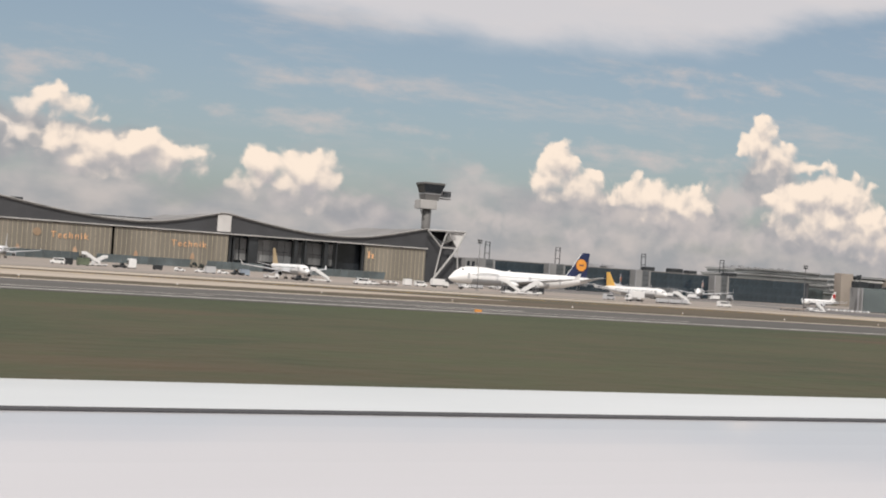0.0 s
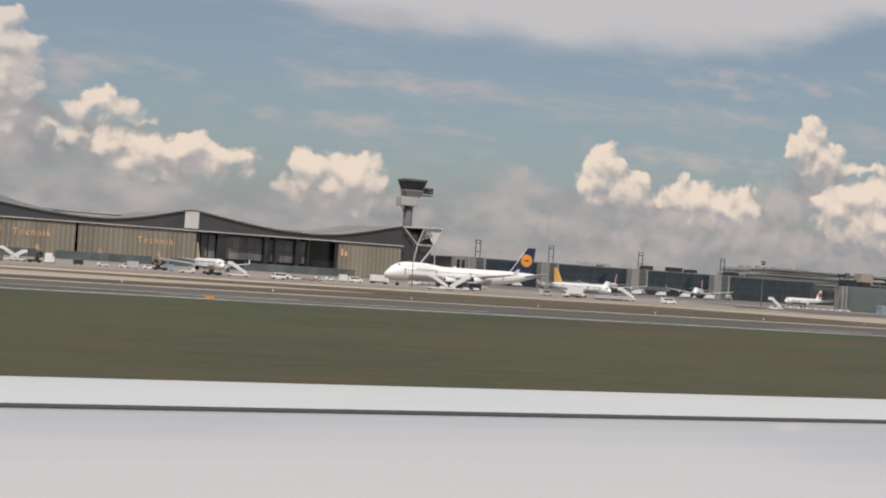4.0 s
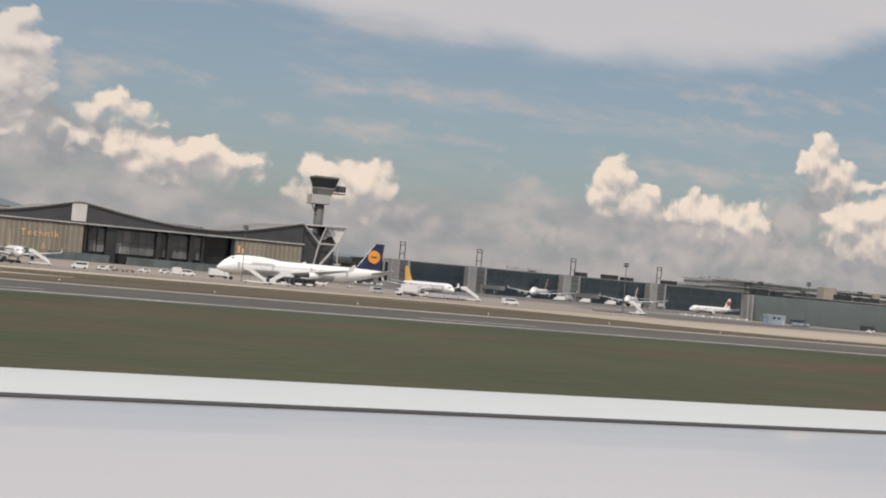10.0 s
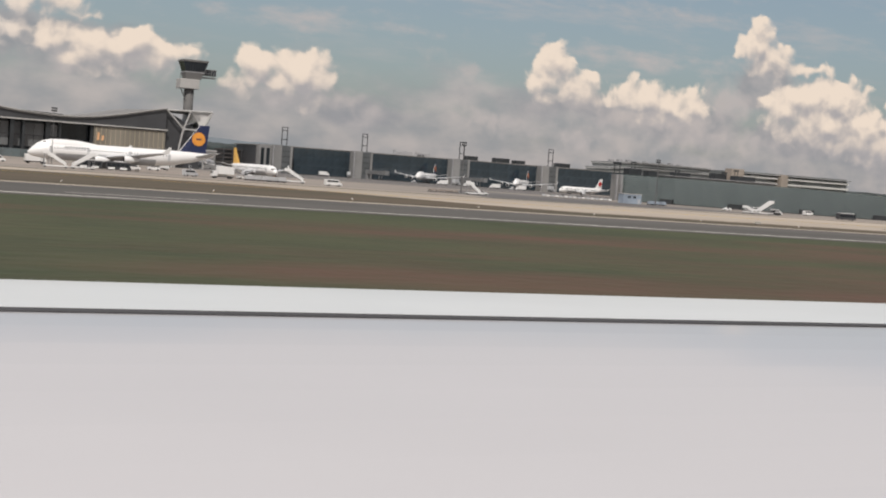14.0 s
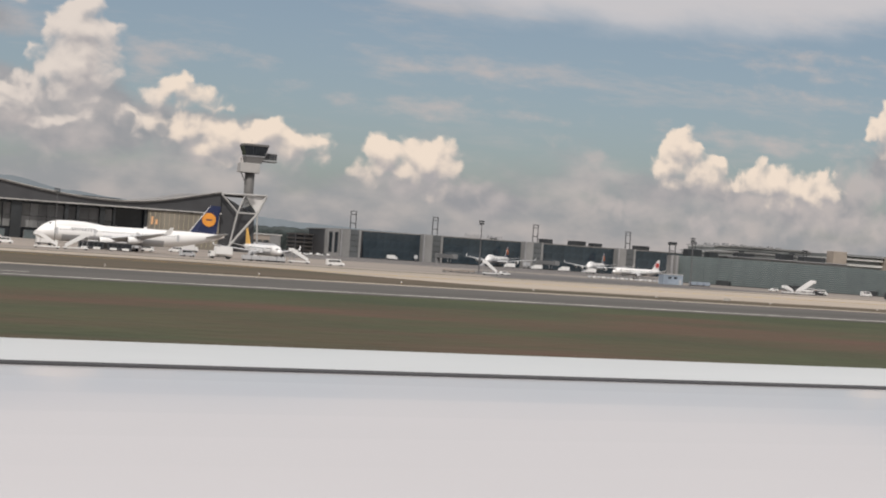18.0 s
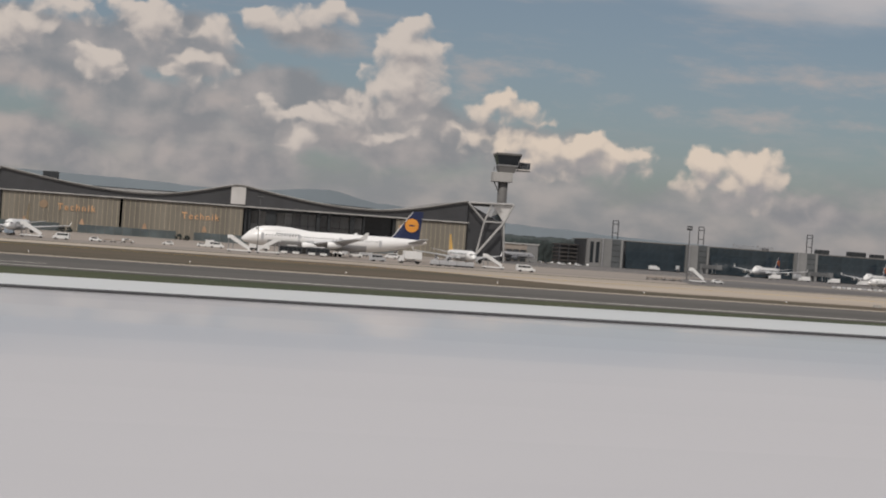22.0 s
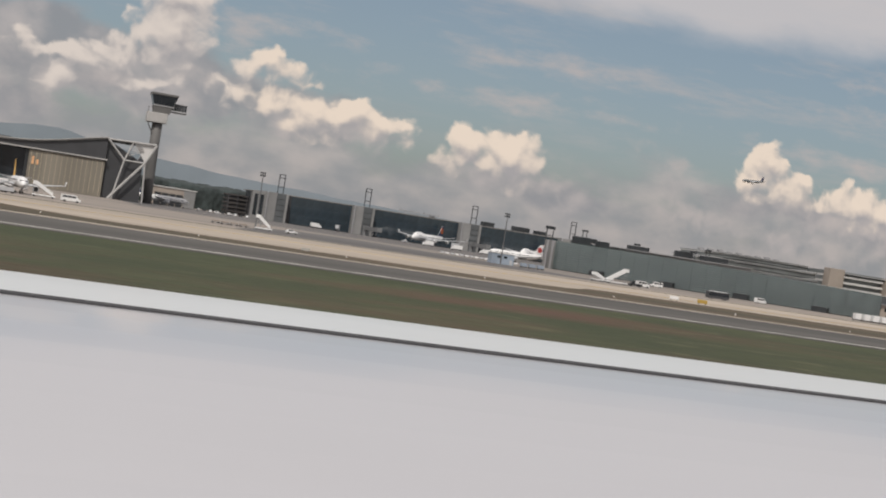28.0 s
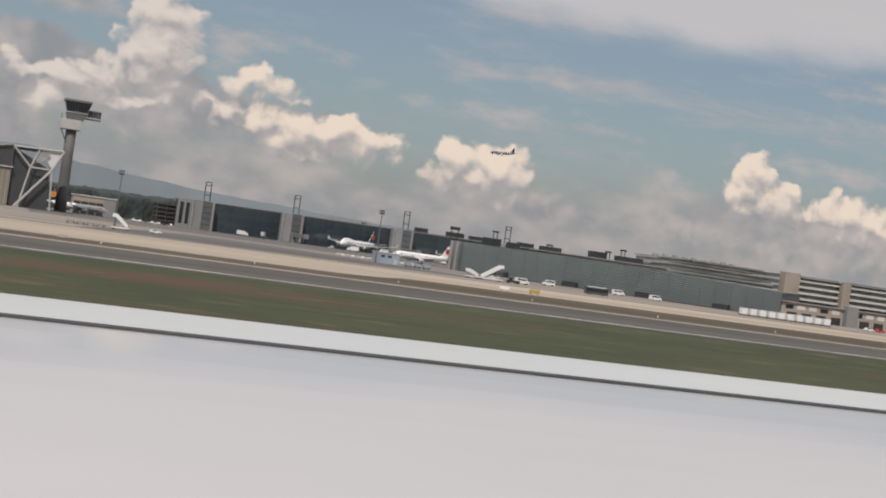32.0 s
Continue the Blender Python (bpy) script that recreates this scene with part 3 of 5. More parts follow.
def roofline(x):
    """Height of the hanging roof's front edge: three crests, two sags."""
    def sag(a, b, za, zb, low, at):
        s = (x - a) / (b - a)
        m = at
        if s < m:
            q = s / m
            return za + (low - za) * math.sin(q * math.pi / 2) ** 1.05
        q = (1 - s) / (1 - m)
        return zb + (low - zb) * math.sin(q * math.pi / 2) ** 1.15
    if x < 247:
        return sag(109, 247, 34.8, 34.4, 25.3, 0.60)
    return sag(247, 385, 34.4, 34.6, 25.2, 0.56)


XS = list(np.linspace(109, 385, 70))
outline = [(x, roofline(x)) for x in XS]
part("fascia", extrude_profile([(109, 22.6)] + outline + [(385, 22.4)], HY - 0.4, HY + 1.2), FASCIA, hangar, "dark sheet fascia under the roof edge")
part("roof", loft([[(x, HY - 1.5, roofline(x) + 0.9), (x, HY + 95, roofline(x) + 2.6 if 150 < x < 235 or 290 < x < 380 else roofline(x) + 0.4),
                    (x, HY + 95, roofline(x) - 1.2), (x, HY - 1.5, roofline(x) - 0.1)] for x in XS]), ROOF, hangar, "hanging grey sheet roof")
for x0, x1, fall in ((144, 212, 0.0), (287, 331, 1.5)):
    xs = np.linspace(x0, x1, 12)
    part("roof_monitor", loft([[(x, HY + 12, 26.2), (x, HY + 42, 28.7 - fall * k / 11), (x, HY + 60, 28.7 - fall * k / 11), (x, HY + 60, 23), (x, HY + 12, 23)] for k, x in enumerate(xs)]), ROOF, hangar, "pale sloping rooflight")
    part("monitor_ridge", loft([[(x, HY + 41, 28.7 - fall * k / 11), (x, HY + 41, 29.2 - fall * k / 11), (x, HY + 42.5, 29.2 - fall * k / 11), (x, HY + 42.5, 28.7 - fall * k / 11)] for k, x in enumerate(xs)]), DARKMETAL, hangar)
    for k in range(1, 6):
        x = x0 + (x1 - x0) * k / 6
        part("roof_seam", tube((x, HY + 13, 26.35), (x, HY + 41, 28.75 - fall * k / 6), 0.12, sides=5), STEEL, hangar)
part("roof_trim", loft([[(x, HY - 1.9, roofline(x) + 1.05), (x, HY - 1.2, roofline(x) + 1.05), (x, HY - 1.2, roofline(x) + 0.65), (x, HY - 1.9, roofline(x) + 0.65)] for x in XS]), TRIMGREY, hangar, "pale metal roof edge")
part("back_wall", box(109, 385, HY + 94, HY + 95, 0, 26), GLASSDARK, hangar)
for x in (109, 384):
    part("side_wall", box(x, x + 1, HY + 1.5, HY + 94, 0, 24), FASCIA, hangar)
part("roof_plant", box(124.5, 133.8, HY + 55, HY + 60, 27.0, 36.6, 0.3), DARKMETAL, hangar, "dark plant room on the roof")
part("crest_panel", box(242.6, 251.2, HY - 1.2, HY - 0.45, 23.4, 34.9), PALESTEEL, hangar, "white panel on the middle crest")
part("door_track", box(108, 386, HY - 1.6, HY - 0.5, 21.9, 22.6), TRIMGREY, hangar, "pale door track beam")
# sliding doors, each of ribbed leaves
leaf = None
for x0, x1, n0 in ((111, 178.5, 8), (180, 250.5, 8), (342, 385, 5)):
    w = (x1 - x0) / n0
    door = part("sliding_door", box(x0, x1, HY - 0.2, HY + 0.25, 0, 21.5), DOORSKIN, hangar, "brown ribbed sliding hangar door")
    for i in range(n0):
        sheet0 = part("door_leaf", box(x0 + i * w + 0.08, x0 + (i + 1) * w - 0.08, HY - 0.42, HY - 0.22, 0.3, 21.4), DOORSKIN, door)
        for k in range(3):
            xx = x0 + (i + (k + 0.5) / 3) * w
            part("rib", box(xx - 0.12, xx + 0.12, HY - 0.62, HY - 0.42, 1.0 + (k % 2), 20.6), DOORRIB, door)
# open bay: columns and the glazed wall far inside
# Panes are coloured paler to stand in for skylight inside the bay.
INNER = mat("inner_glazing_skylit", (0.25, 0.255, 0.255), 0.3, scale=7, spread=0.3, per_piece=0.30, stretch=(1, 1, 0.3), second=(0.12, 0.125, 0.13))
for x, w in ((252, 1.2), (254.4, 0.9), (267, 6.0), (295.2, 2.2), (301.7, 1.4), (315.6, 2.6), (322.6, 1.0), (341, 1.6)):
    part("bay_column", box(x - w / 2, x + w / 2, HY + 0.5, HY + 2.5, 0, 22), DARKMETAL, hangar)
for x0, x1, n0 in ((255.0, 259.2, 1), (259.8, 264.0, 1), (270.2, 294.0, 5), (296.5, 300.9, 1), (302.6, 314.2, 2), (317.2, 321.9, 1)):
    w = (x1 - x0) / n0
    for i in range(n0):
        for z0, z1 in ((6.5, 13.1), (13.3, 20.2)):
            part("inner_pane", box(x0 + i * w + 0.12, x0 + (i + 1) * w - 0.12, HY + 6, HY + 6.3, z0, z1), INNER, hangar)
part("inner_wall", box(252, 341, HY + 7, HY + 7.5, 0, 22), GLASSDARK, hangar)
part("floor_slab", box(109, 385, HY - 3, HY + 94, -0.3, 0.15), APRON_OLD, hangar)
# end frames
BRACE = mat("grey_brace", (0.46, 0.455, 0.45), 0.55, scale=4, spread=0.08)
def end_frame(x, s):
    y = HY - 1.5
    top, tip, knee, inner, mid = (x, y, 34.6), (x + s * 28, y, 35.2), (x + s * 22.5, y, 23.7), (x + s * 10.5, y, 23.7), (x + s * 14.5, y, 34.8)
    for a, b, r in ((top, tip, 0.6), (tip, knee, 0.7), (knee, inner, 0.5), (top, inner, 0.55), (mid, inner, 0.5), (inner, (x + s * 6, y, 0), 0.55), (knee, (x + s * 4, y, 0), 0.75), (knee, (x + s * 24, y, 0), 0.55)):
        part("brace", tube(a, b, r, sides=6), BRACE, hangar, "pale steel end brace")
    for k in range(5):
        f = 0.18 + 0.15 * k
        part("louvre", tube((mid[0] + (inner[0] - mid[0]) * f, HY - 0.9, mid[2] + (inner[2] - mid[2]) * f), (tip[0] * 0.35 + mid[0] * 0.65 + (knee[0] - mid[0]) * f * 0.3, HY - 0.9, 34.4 - 5 * f), 0.22, sides=5), BRACE, hangar)
    part("end_wall", extrude_profile([(x + s * 0.5, 0), (x + s * 22.5, 0), (x + s * 21.5, 23.5), (x + s * 0.5, 34)], HY + 2, HY + 60), FASCIA, hangar)
    part("end_panel", extrude_profile([(x + s * 15, 34.4), (x + s * 27.6, 34.9), (x + s * 22.3, 24.2)], HY - 0.6, HY + 0.6), PALESTEEL, hangar, "pale triangular end panel")
    part("end_cheek", loft([[(x + s * 28, yy, 35.1), (x + s * 27.2, yy, 35.1), (x + s * 21.7, yy, 23.6), (x + s * 22.5, yy, 23.6)] for yy in (HY + 0.7, HY + 60)]), PALESTEEL, hangar, "pale leaning end panel")
    part("end_roof", box(min(x + s * 0.6, x + s * 27), max(x + s * 0.6, x + s * 27), HY + 0.8, HY + 60, 34.7, 35.1), ROOF, hangar)


end_frame(385, 1)
end_frame(109, -1)


def lettering(body, size, m, material, label, category, parent=None, depth=0.06, spread=1.0):
    cu = bpy.data.curves.new("lettering", "FONT")
    cu.body, cu.size, cu.extrude, cu.space_character = body, size, depth, spread
    tmp = new("lettering_source", cu)
    dg = bpy.context.evaluated_depsgraph_get()
    me = bpy.data.meshes.new_from_object(tmp.evaluated_get(dg))
    bpy.data.objects.remove(tmp)
    me.materials.clear()
    me.materials.append(material)
    ob = new("lettering", me)
    if parent:
        ob.parent = parent
        ob.matrix_local = m
        ob["label"] = label
    else:
        ob.matrix_world = m
        tagged(ob, label, category)
    return ob


SIGN = mat("sign_orange", (0.86, 0.50, 0.27), 0.5, scale=2, spread=0.1)
for x in (142.6, 214.6):
    lettering("Technik", 5.4, pose(x, HY - 0.75, 12.6, 90), SIGN, "large orange letters on the hangar door", "sign", hangar, 0.1, 1.28)
FADED = mat("faded_orange", (0.33, 0.235, 0.155), 0.6, scale=2, spread=0.12)
part("door_emblem", tube((134.8, HY - 0.76, 15.4), (134.8, HY - 0.64, 15.4), 2.4, sides=28), FADED, hangar, "round faded orange mark")
# Small glare patches on the doors, painted as pale orange panels.
DOORGLARE = mat("glare_orange", (0.52, 0.34, 0.22), 0.6, scale=2, spread=0.15)
for x, z in ((124.2, 5.6), (157.2, 6.1), (193.4, 6.2), (228.2, 7.0)):
    part("door_glare", extrude_profile([(x - 1.5, z - 1.6), (x + 1.5, z - 1.6), (x + 0.5, z + 1.8), (x - 0.5, z + 1.8)], HY - 0.76, HY - 0.64), DOORGLARE, hangar, "pale orange glare patch painted on the hangar door")
for k, h in enumerate((4.6, 3.0)):
    part("sign_bar", box(344 + k * 2.6, 345.3 + k * 2.6, HY - 0.75, HY - 0.65, 13.2, 13.2 + h), SIGN, hangar, "faded orange sign strokes")

fence = thing("blast_fence", pose(0, 0, 0), "long blue-grey blast fence before the hangar doors", "fence")
FENCE = mat("fence_sheet", (0.190, 0.240, 0.262), 0.5, scale=5, spread=0.15, per_piece=0.15)
for i in range(46):
    x = 112 + i * 4.9
    if i not in (8, 9, 21, 22, 30, 31):
        part("fence_panel", loft([[(x, 802, 0.4), (x + 4.7, 802, 0.4), (x + 4.7, 802.15, 0.4), (x, 802.15, 0.4)], [(x, 800, 4.9), (x + 4.7, 800, 4.9), (x + 4.7, 800.15, 4.9), (x, 800.15, 4.9)]]), FENCE, fence)
        part("fence_post", tube((x, 802.4, 0), (x, 800.3, 5.0), 0.14, sides=6), STEEL, fence)

# ---- control tower ----
TALL = Matrix.Diagonal((1, 1, 1.024, 1))
tower = thing("control_tower", pose(418.2, 924, 0) @ TALL, "tall grey control tower with cantilevered cab and balcony", "control tower")
def ring_of(r, z, n=16, ox=0.0, oy=0.0, sx=1.0):
    return [(ox + sx * r * math.cos(2 * math.pi * i / n), oy + r * math.sin(2 * math.pi * i / n), z) for i in range(n)]


COLLAR = mat("collar_sheet", (0.43, 0.42, 0.41), 0.6, scale=4, spread=0.08)
part("shaft", loft([ring_of(3.9, 0), ring_of(3.5, 12), ring_of(3.2, 35), ring_of(3.3, 52)]), TOWERGREY, tower, smooth=True)
part("collar", box(-7.5, 5.4, -5.5, 5.5, 51.0, 57.2, 0.3), COLLAR, tower, "pale box storey under the cab")
part("cab_base", loft([[(-3.6, -5, 57.2), (6.5, -5, 57.2), (6.5, 5, 57.2), (-3.6, 5, 57.2)], [(-4.6, -5.5, 61.5), (7.4, -5.5, 61.5), (7.4, 5.5, 61.5), (-4.6, 5.5, 61.5)]]), TOWERGREY, tower)
cab = part("cab_glazing", loft([[(-4.2, -5.2, 61.5), (8.0, -5.2, 61.5), (8.0, 5.2, 61.5), (-4.2, 5.2, 61.5)], [(-6.2, -7, 68.2), (10.0, -7, 68.2), (10.0, 7, 68.2), (-6.2, 7, 68.2)]]), GLASSDARK, tower, "dark outward sloping cab glass")
for i in range(9):
    f = i / 8
    part("mullion", tube((-4.2 + 12.2 * f, -5.25, 61.5), (-6.2 + 16.2 * f, -7.05, 68.2), 0.10, sides=5), DARKMETAL, cab)
part("cab_sill", box(-4.7, 8.5, -5.75, 5.75, 61.3, 62.1, 0.1), STEEL, tower, "pale band under the cab glass")
part("cab_strut", tube((9.4, -6.6, 68.2), (8.0, -5.0, 59.4), 0.18), STEEL, tower)
part("cab_roof", box(-6.6, 10.4, -7.4, 7.4, 68.2, 69.6, 0.25), TOWERGREY, tower)
part("aerial", tube((0, 0, 69.6), (0, 0, 72.6), 0.1), STEEL, tower)
part("aerial", tube((5, 2, 69.6), (5, 2, 72.0), 0.08), STEEL, tower)
balc = part("balcony", box(6.6, 17.0, -3.5, 3.5, 58.8, 59.4), TOWERGREY, tower)
for x in np.linspace(7, 16.8, 7):
    part("balcony_post", box(x - 0.12, x + 0.12, -3.5, -3.3, 59.4, 64.2), STEEL, balc)
part("balcony_top", box(6.6, 17.0, -3.6, 3.6, 64.0, 64.5), STEEL, balc)
part("balcony_glass", box(6.8, 16.8, -3.2, 3.2, 60.4, 63.9), GLASSDARK, balc)
part("strut", tube((-6.5, -3, 51), (-2.6, -2, 43.5), 0.35), TOWERGREY, tower)
part("strut", tube((-7.0, -3, 57.2), (-7.0, -3, 60.5), 0.25), TOWERGREY, tower)

# ---- terminal with dark glass halls between concrete piers ----
TY = 1036.0
terminal = thing("terminal_hall", pose(0, 0, 0), "long dark glazed terminal hall between grey stair towers", "terminal", kind="structure")
part("hall", box(512, 862, TY + 1, TY + 80, 0, 20.6), FASCIA, terminal)
part("hall_roof", box(510, 864, TY + 0.2, TY + 82, 20.6, 21.3), ROOF, terminal)
pane0 = part("facade_pane", box(0, 5.44, 0, 0.3, 0, 6.62), TERMINAL, terminal)
pane0.matrix_local = pose(534, TY + 0.5, 0.4)
for i in range(59):
    for k in range(3):
        if (i, k) != (0, 0):
            share("facade_pane", pane0, terminal, pose(534 + i * 5.5, TY + 0.5, 0.4 + k * 6.7))
west = part("end_block", box(504, 514, TY - 6, TY + 2, 0, 20.8, 0.2), PIERGREY, terminal, "pale end block with tall dark windows")
for x in (505.2, 509.6):
    part("tall_window", box(x, x + 2.6, TY - 6.2, TY - 6.02, 3, 18.5), GLASSDARK, west)
STAIRGLASS = mat("stair_glass", (0.125, 0.135, 0.142), 0.35, scale=6, spread=0.15)
PIERS = (522, 588.5, 674, 757)
for x in PIERS:
    pier = part("stair_tower", box(x - 8, x - 0.6, TY - 8, TY + 2, 0, 21.4, 0.2), PIERGREY, terminal, "pale grey concrete stair tower")
    part("flank_wall", box(x - 8.35, x - 7.2, TY - 9, TY - 8.02, 0, 21.0, 0.1), STEEL, pier)
    part("stair_glazing", box(x - 0.58, x + 6.2, TY - 7.4, TY + 2, 0, 21.0), STAIRGLASS, pier, "dark glazed stair well")
    for z in (4.2, 8.4, 12.6, 16.8):
        part("transom", box(x - 0.5, x + 6.1, TY - 7.56, TY - 7.42, z, z + 0.35), DARKMETAL, pier)
    part("pilaster", box(x + 6.22, x + 8, TY - 8, TY + 2, 0, 21.4, 0.15), PIERGREY, pier, "pale slim edge pilaster")
    for s in (-2.1, 2.1):
        part("roof_mast", tube((x + 2 + s, TY - 4, 21.4), (x + 2 + s, TY - 4, 35.4), 0.34, sides=6), DARKMETAL, pier)
    for z in (35.2, 32.8, 26.0):
        part("mast_tie", tube((x - 0.1, TY - 4, z), (x + 4.1, TY - 4, z), 0.26, sides=6), DARKMETAL, pier)
for x, w, h in ((690, 9, 3.6), (716, 13, 3.8), (735, 9, 3.0), (776, 12, 3.6), (647, 3, 1.6)):
    part("roof_plant", box(x, x + w, TY + 12, TY + 20, 21.3, 21.3 + h, 0.2), DARKMETAL, terminal)
lettering("Frankfurt Airport", 4.6, pose(617, TY + 0.4, 21.6, 90), STEEL, "pale rooftop letters", "sign", terminal, 0.15)


# ---- glazed terminal with layered roofs behind ----
GX0, GX1, GYL, GYR = 603.0, 713.0, 676.0, 548.0
glass_hall = thing("glass_hall", pose(0, 0, 0), "long low hall of pale green glass beside the apron", "terminal", kind="structure")


def along(s):
    return GX0 + (GX1 - GX0) * s, GYL + (GYR - GYL) * s


def hall_top(s):
    return 14.2 - 3.4 * s * s


part("hall_body", loft([[(along(s)[0], along(s)[1] + 0.8, 0.1), (along(s)[0], along(s)[1] + 0.8, hall_top(s)), (along(s)[0] + 34, along(s)[1] + 40, hall_top(s) + 0.5), (along(s)[0] + 34, along(s)[1] + 40, 0.1)] for s in np.linspace(0, 1, 9)]), FASCIA, glass_hall)
part("hall_roof", loft([[(along(s)[0], along(s)[1] - 0.6, hall_top(s) + 0.1), (along(s)[0], along(s)[1] - 0.6, hall_top(s) + 0.6), (along(s)[0] + 36, along(s)[1] + 42, hall_top(s) + 1.2), (along(s)[0] + 36, along(s)[1] + 42, hall_top(s) + 0.7)] for s in np.linspace(0, 1, 9)]), GREENGLASS, glass_hall)
hall_turn = math.degrees(math.atan2(GYR - GYL, GX1 - GX0))
NG, ROWS = 22, 13
PW = math.hypot(GX1 - GX0, GYR - GYL) / NG
gp = None
for i in range(NG):
    s = (i + 0.5) / NG
    px, py = along(s)
    low = 2.6 if i % 5 in (3,) else 0.3
    h = (hall_top(s) - low) / ROWS
    for k in range(ROWS):
        m = pose(px, py, low + k * h, 0, 0, hall_turn) @ Matrix.Diagonal((1, 1, h, 1))
        if gp is None:
            gp = part("glass_pane", loft([[(x, -0.20, 0.05), (x, -0.04, 0.99), (x, 0.10, 0.99), (x, 0.10, 0.05)] for x in (-PW / 2 + 0.04, PW / 2 - 0.04)]), GREENGLASS, glass_hall, "sloping pane of pale green glass")
            gp.matrix_local = m
        else:
            share("glass_pane", gp, glass_hall, m)
    if low > 1:
        gate = part("dark_gate", box(-PW / 2 + 0.1, PW / 2 - 0.1, -2.5, 0.4, 0.05, 2.5, 0.1), DARKMETAL, glass_hall, "dark gate box at the foot of the glass")
        gate.matrix_local = pose(px, py, 0, 0, 0, hall_turn)
RAIL = mat("glazing_rail", (0.27, 0.31, 0.31), 0.5, scale=4, spread=0.1)
for k in range(1, ROWS + 1):
    f = k / ROWS
    part("glazing_rail", loft([[(along(s)[0] - 0.35, along(s)[1] - 0.3, hall_top(s) * f - 0.10), (along(s)[0] - 0.35, along(s)[1] - 0.3, hall_top(s) * f + 0.08), (along(s)[0], along(s)[1] + 0.1, hall_top(s) * f + 0.08), (along(s)[0], along(s)[1] + 0.1, hall_top(s) * f - 0.10)] for s in np.linspace(0, 1, 9)]), RAIL, glass_hall, "pale horizontal glazing rail")
for dx, w in ((-4.6, 0.9), (-1.6, 0.9)):
    part("portal_post", box(GX0 + dx - w / 2, GX0 + dx + w / 2, GYL - 3, GYL - 1.9, 0, 14.6, 0.1), STEEL, glass_hall, "grey portal post")
part("portal_core", box(GX0 - 2.0, GX0 + 0.5, GYL - 1, GYL + 8, 0, 14.8), PIERGREY, glass_hall)
for dx in (-4.2, -0.6):
    part("roof_gantry", tube((GX0 + dx, GYL + 2, 14.8), (GX0 + dx, GYL + 2, 21.5), 0.26, sides=6), DARKMETAL, glass_hall)
part("gantry_head", box(GX0 - 5, GX0 + 0.2, GYL + 1.4, GYL + 2.6, 20.2, 21.8, 0.3), DARKMETAL, glass_hall)
part("gantry_tie", tube((GX0 - 4.2, GYL + 2, 17.0), (GX0 - 0.6, GYL + 2, 17.0), 0.2, sides=6), DARKMETAL, glass_hall)
# set-back storey with roof plant and masts
part("upper_storey", box(653, 735, 706, 740, 0, 16.4), PIERGREY, glass_hall)
part("upper_roof", box(652, 736, 705, 741, 16.4, 16.9), STEEL, glass_hall)
for x, w, h in ((628, 9, 2.4), (642, 6, 1.6), (661, 11, 2.2), (690, 9, 3.4), (706, 15, 2.8)):
    part("roof_plant", box(x, x + w, 708, 714, 14.6 if x < 650 else 16.9, 16.9 + h, 0.15), DARKMETAL, glass_hall)
for x, z in ((636, 23.5), (668, 20.5), (703, 21.5), (712, 23.5)):
    for dx in (-1.1, 1.1):
        part("roof_mast", tube((x + dx, 716, 14.6 if x < 650 else 16.9), (x + dx, 716, z), 0.22, sides=6), DARKMETAL, glass_hall)
    part("mast_head", box(x - 1.8, x + 1.8, 715.5, 716.5, z - 0.9, z), DARKMETAL, glass_hall)

# big terminal behind, in curved layers
LAYERGLASS = mat("grey_layer_glass", (0.165, 0.175, 0.175), 0.35, scale=12, spread=0.2)
big_hall = thing("layered_terminal", pose(0, 0, 0), "large grey terminal with curved layered roofs and beige cores", "terminal", kind="structure")
for k, (x0, x1, z0, z1, y) in enumerate(((1088, 1264, 8, 15.5, 1470), (1098, 1264, 16.5, 24.5, 1478), (1104, 1264, 25.5, 33.0, 1484), (1116, 1256, 34.2, 40.2, 1490))):
    xs = np.linspace(x0, x1, 26)
    def crown(x):
        s = (x - x0) / (x1 - x0)
        return math.sin(math.pi * min(0.5, s * 1.7)) * 1.5 + (0 if s < 0.5 else -(s - 0.5) * 1.2)
    part("glazed_layer", loft([[(x, y, z0 + crown(x)), (x, y, z1 - 2.2 + crown(x)), (x, y + 60, z1 - 2.2 + crown(x)), (x, y + 60, z0 + crown(x))] for x in xs]), LAYERGLASS, big_hall)
    for j, (za, zb, mt) in enumerate(((z1 - 2.1, z1 - 1.2, PALESTEEL), (z1 - 1.1, z1, STEEL))):
        part("roof_layer", loft([[(x, y - 1 - j, za + crown(x)), (x, y - 1 - j, zb + crown(x)), (x, y + 64, zb + crown(x)), (x, y + 64, za + crown(x))] for x in xs]), mt, big_hall, "curved grey roof layer")
part("podium", box(1070, 1560, 1500, 1580, 0, 12), PIERGREY, big_hall)
for x, w, h in ((1272, 20, 43.0), (1352, 11, 40.0)):
    part("core", box(x, x + w, 1466, 1480, 0, h, 0.3), BRICKBEIGE, big_hall, "beige clad core block")
for k in range(4):
    for x0, x1 in ((1293, 1351), (1364, 1470)):
        part("deck", box(x0, x1, 1472, 1560, 12 + k * 7.2, 14.6 + k * 7.2), PALESTEEL, big_hall, "pale car park deck edge")
        part("deck_void", box(x0 + 0.3, x1 - 0.3, 1476, 1558, 14.7 + k * 7.2, 19.1 + k * 7.2), LAYERGLASS, big_hall)
part("deck_roof", box(1296, 1472, 1470, 1562, 38.2, 39.4), STEEL, big_hall)
for i in range(9):
    part("roof_plant", box(1130 + i * 13, 1136 + i * 13, 1530, 1536, 39, 43.4 + (i * 37 % 5) * 0.3), STEEL, big_hall)
part("banner", box(1180, 1184, 1464.5, 1465.5, 14, 20), ORANGE, big_hall, "small orange banner")
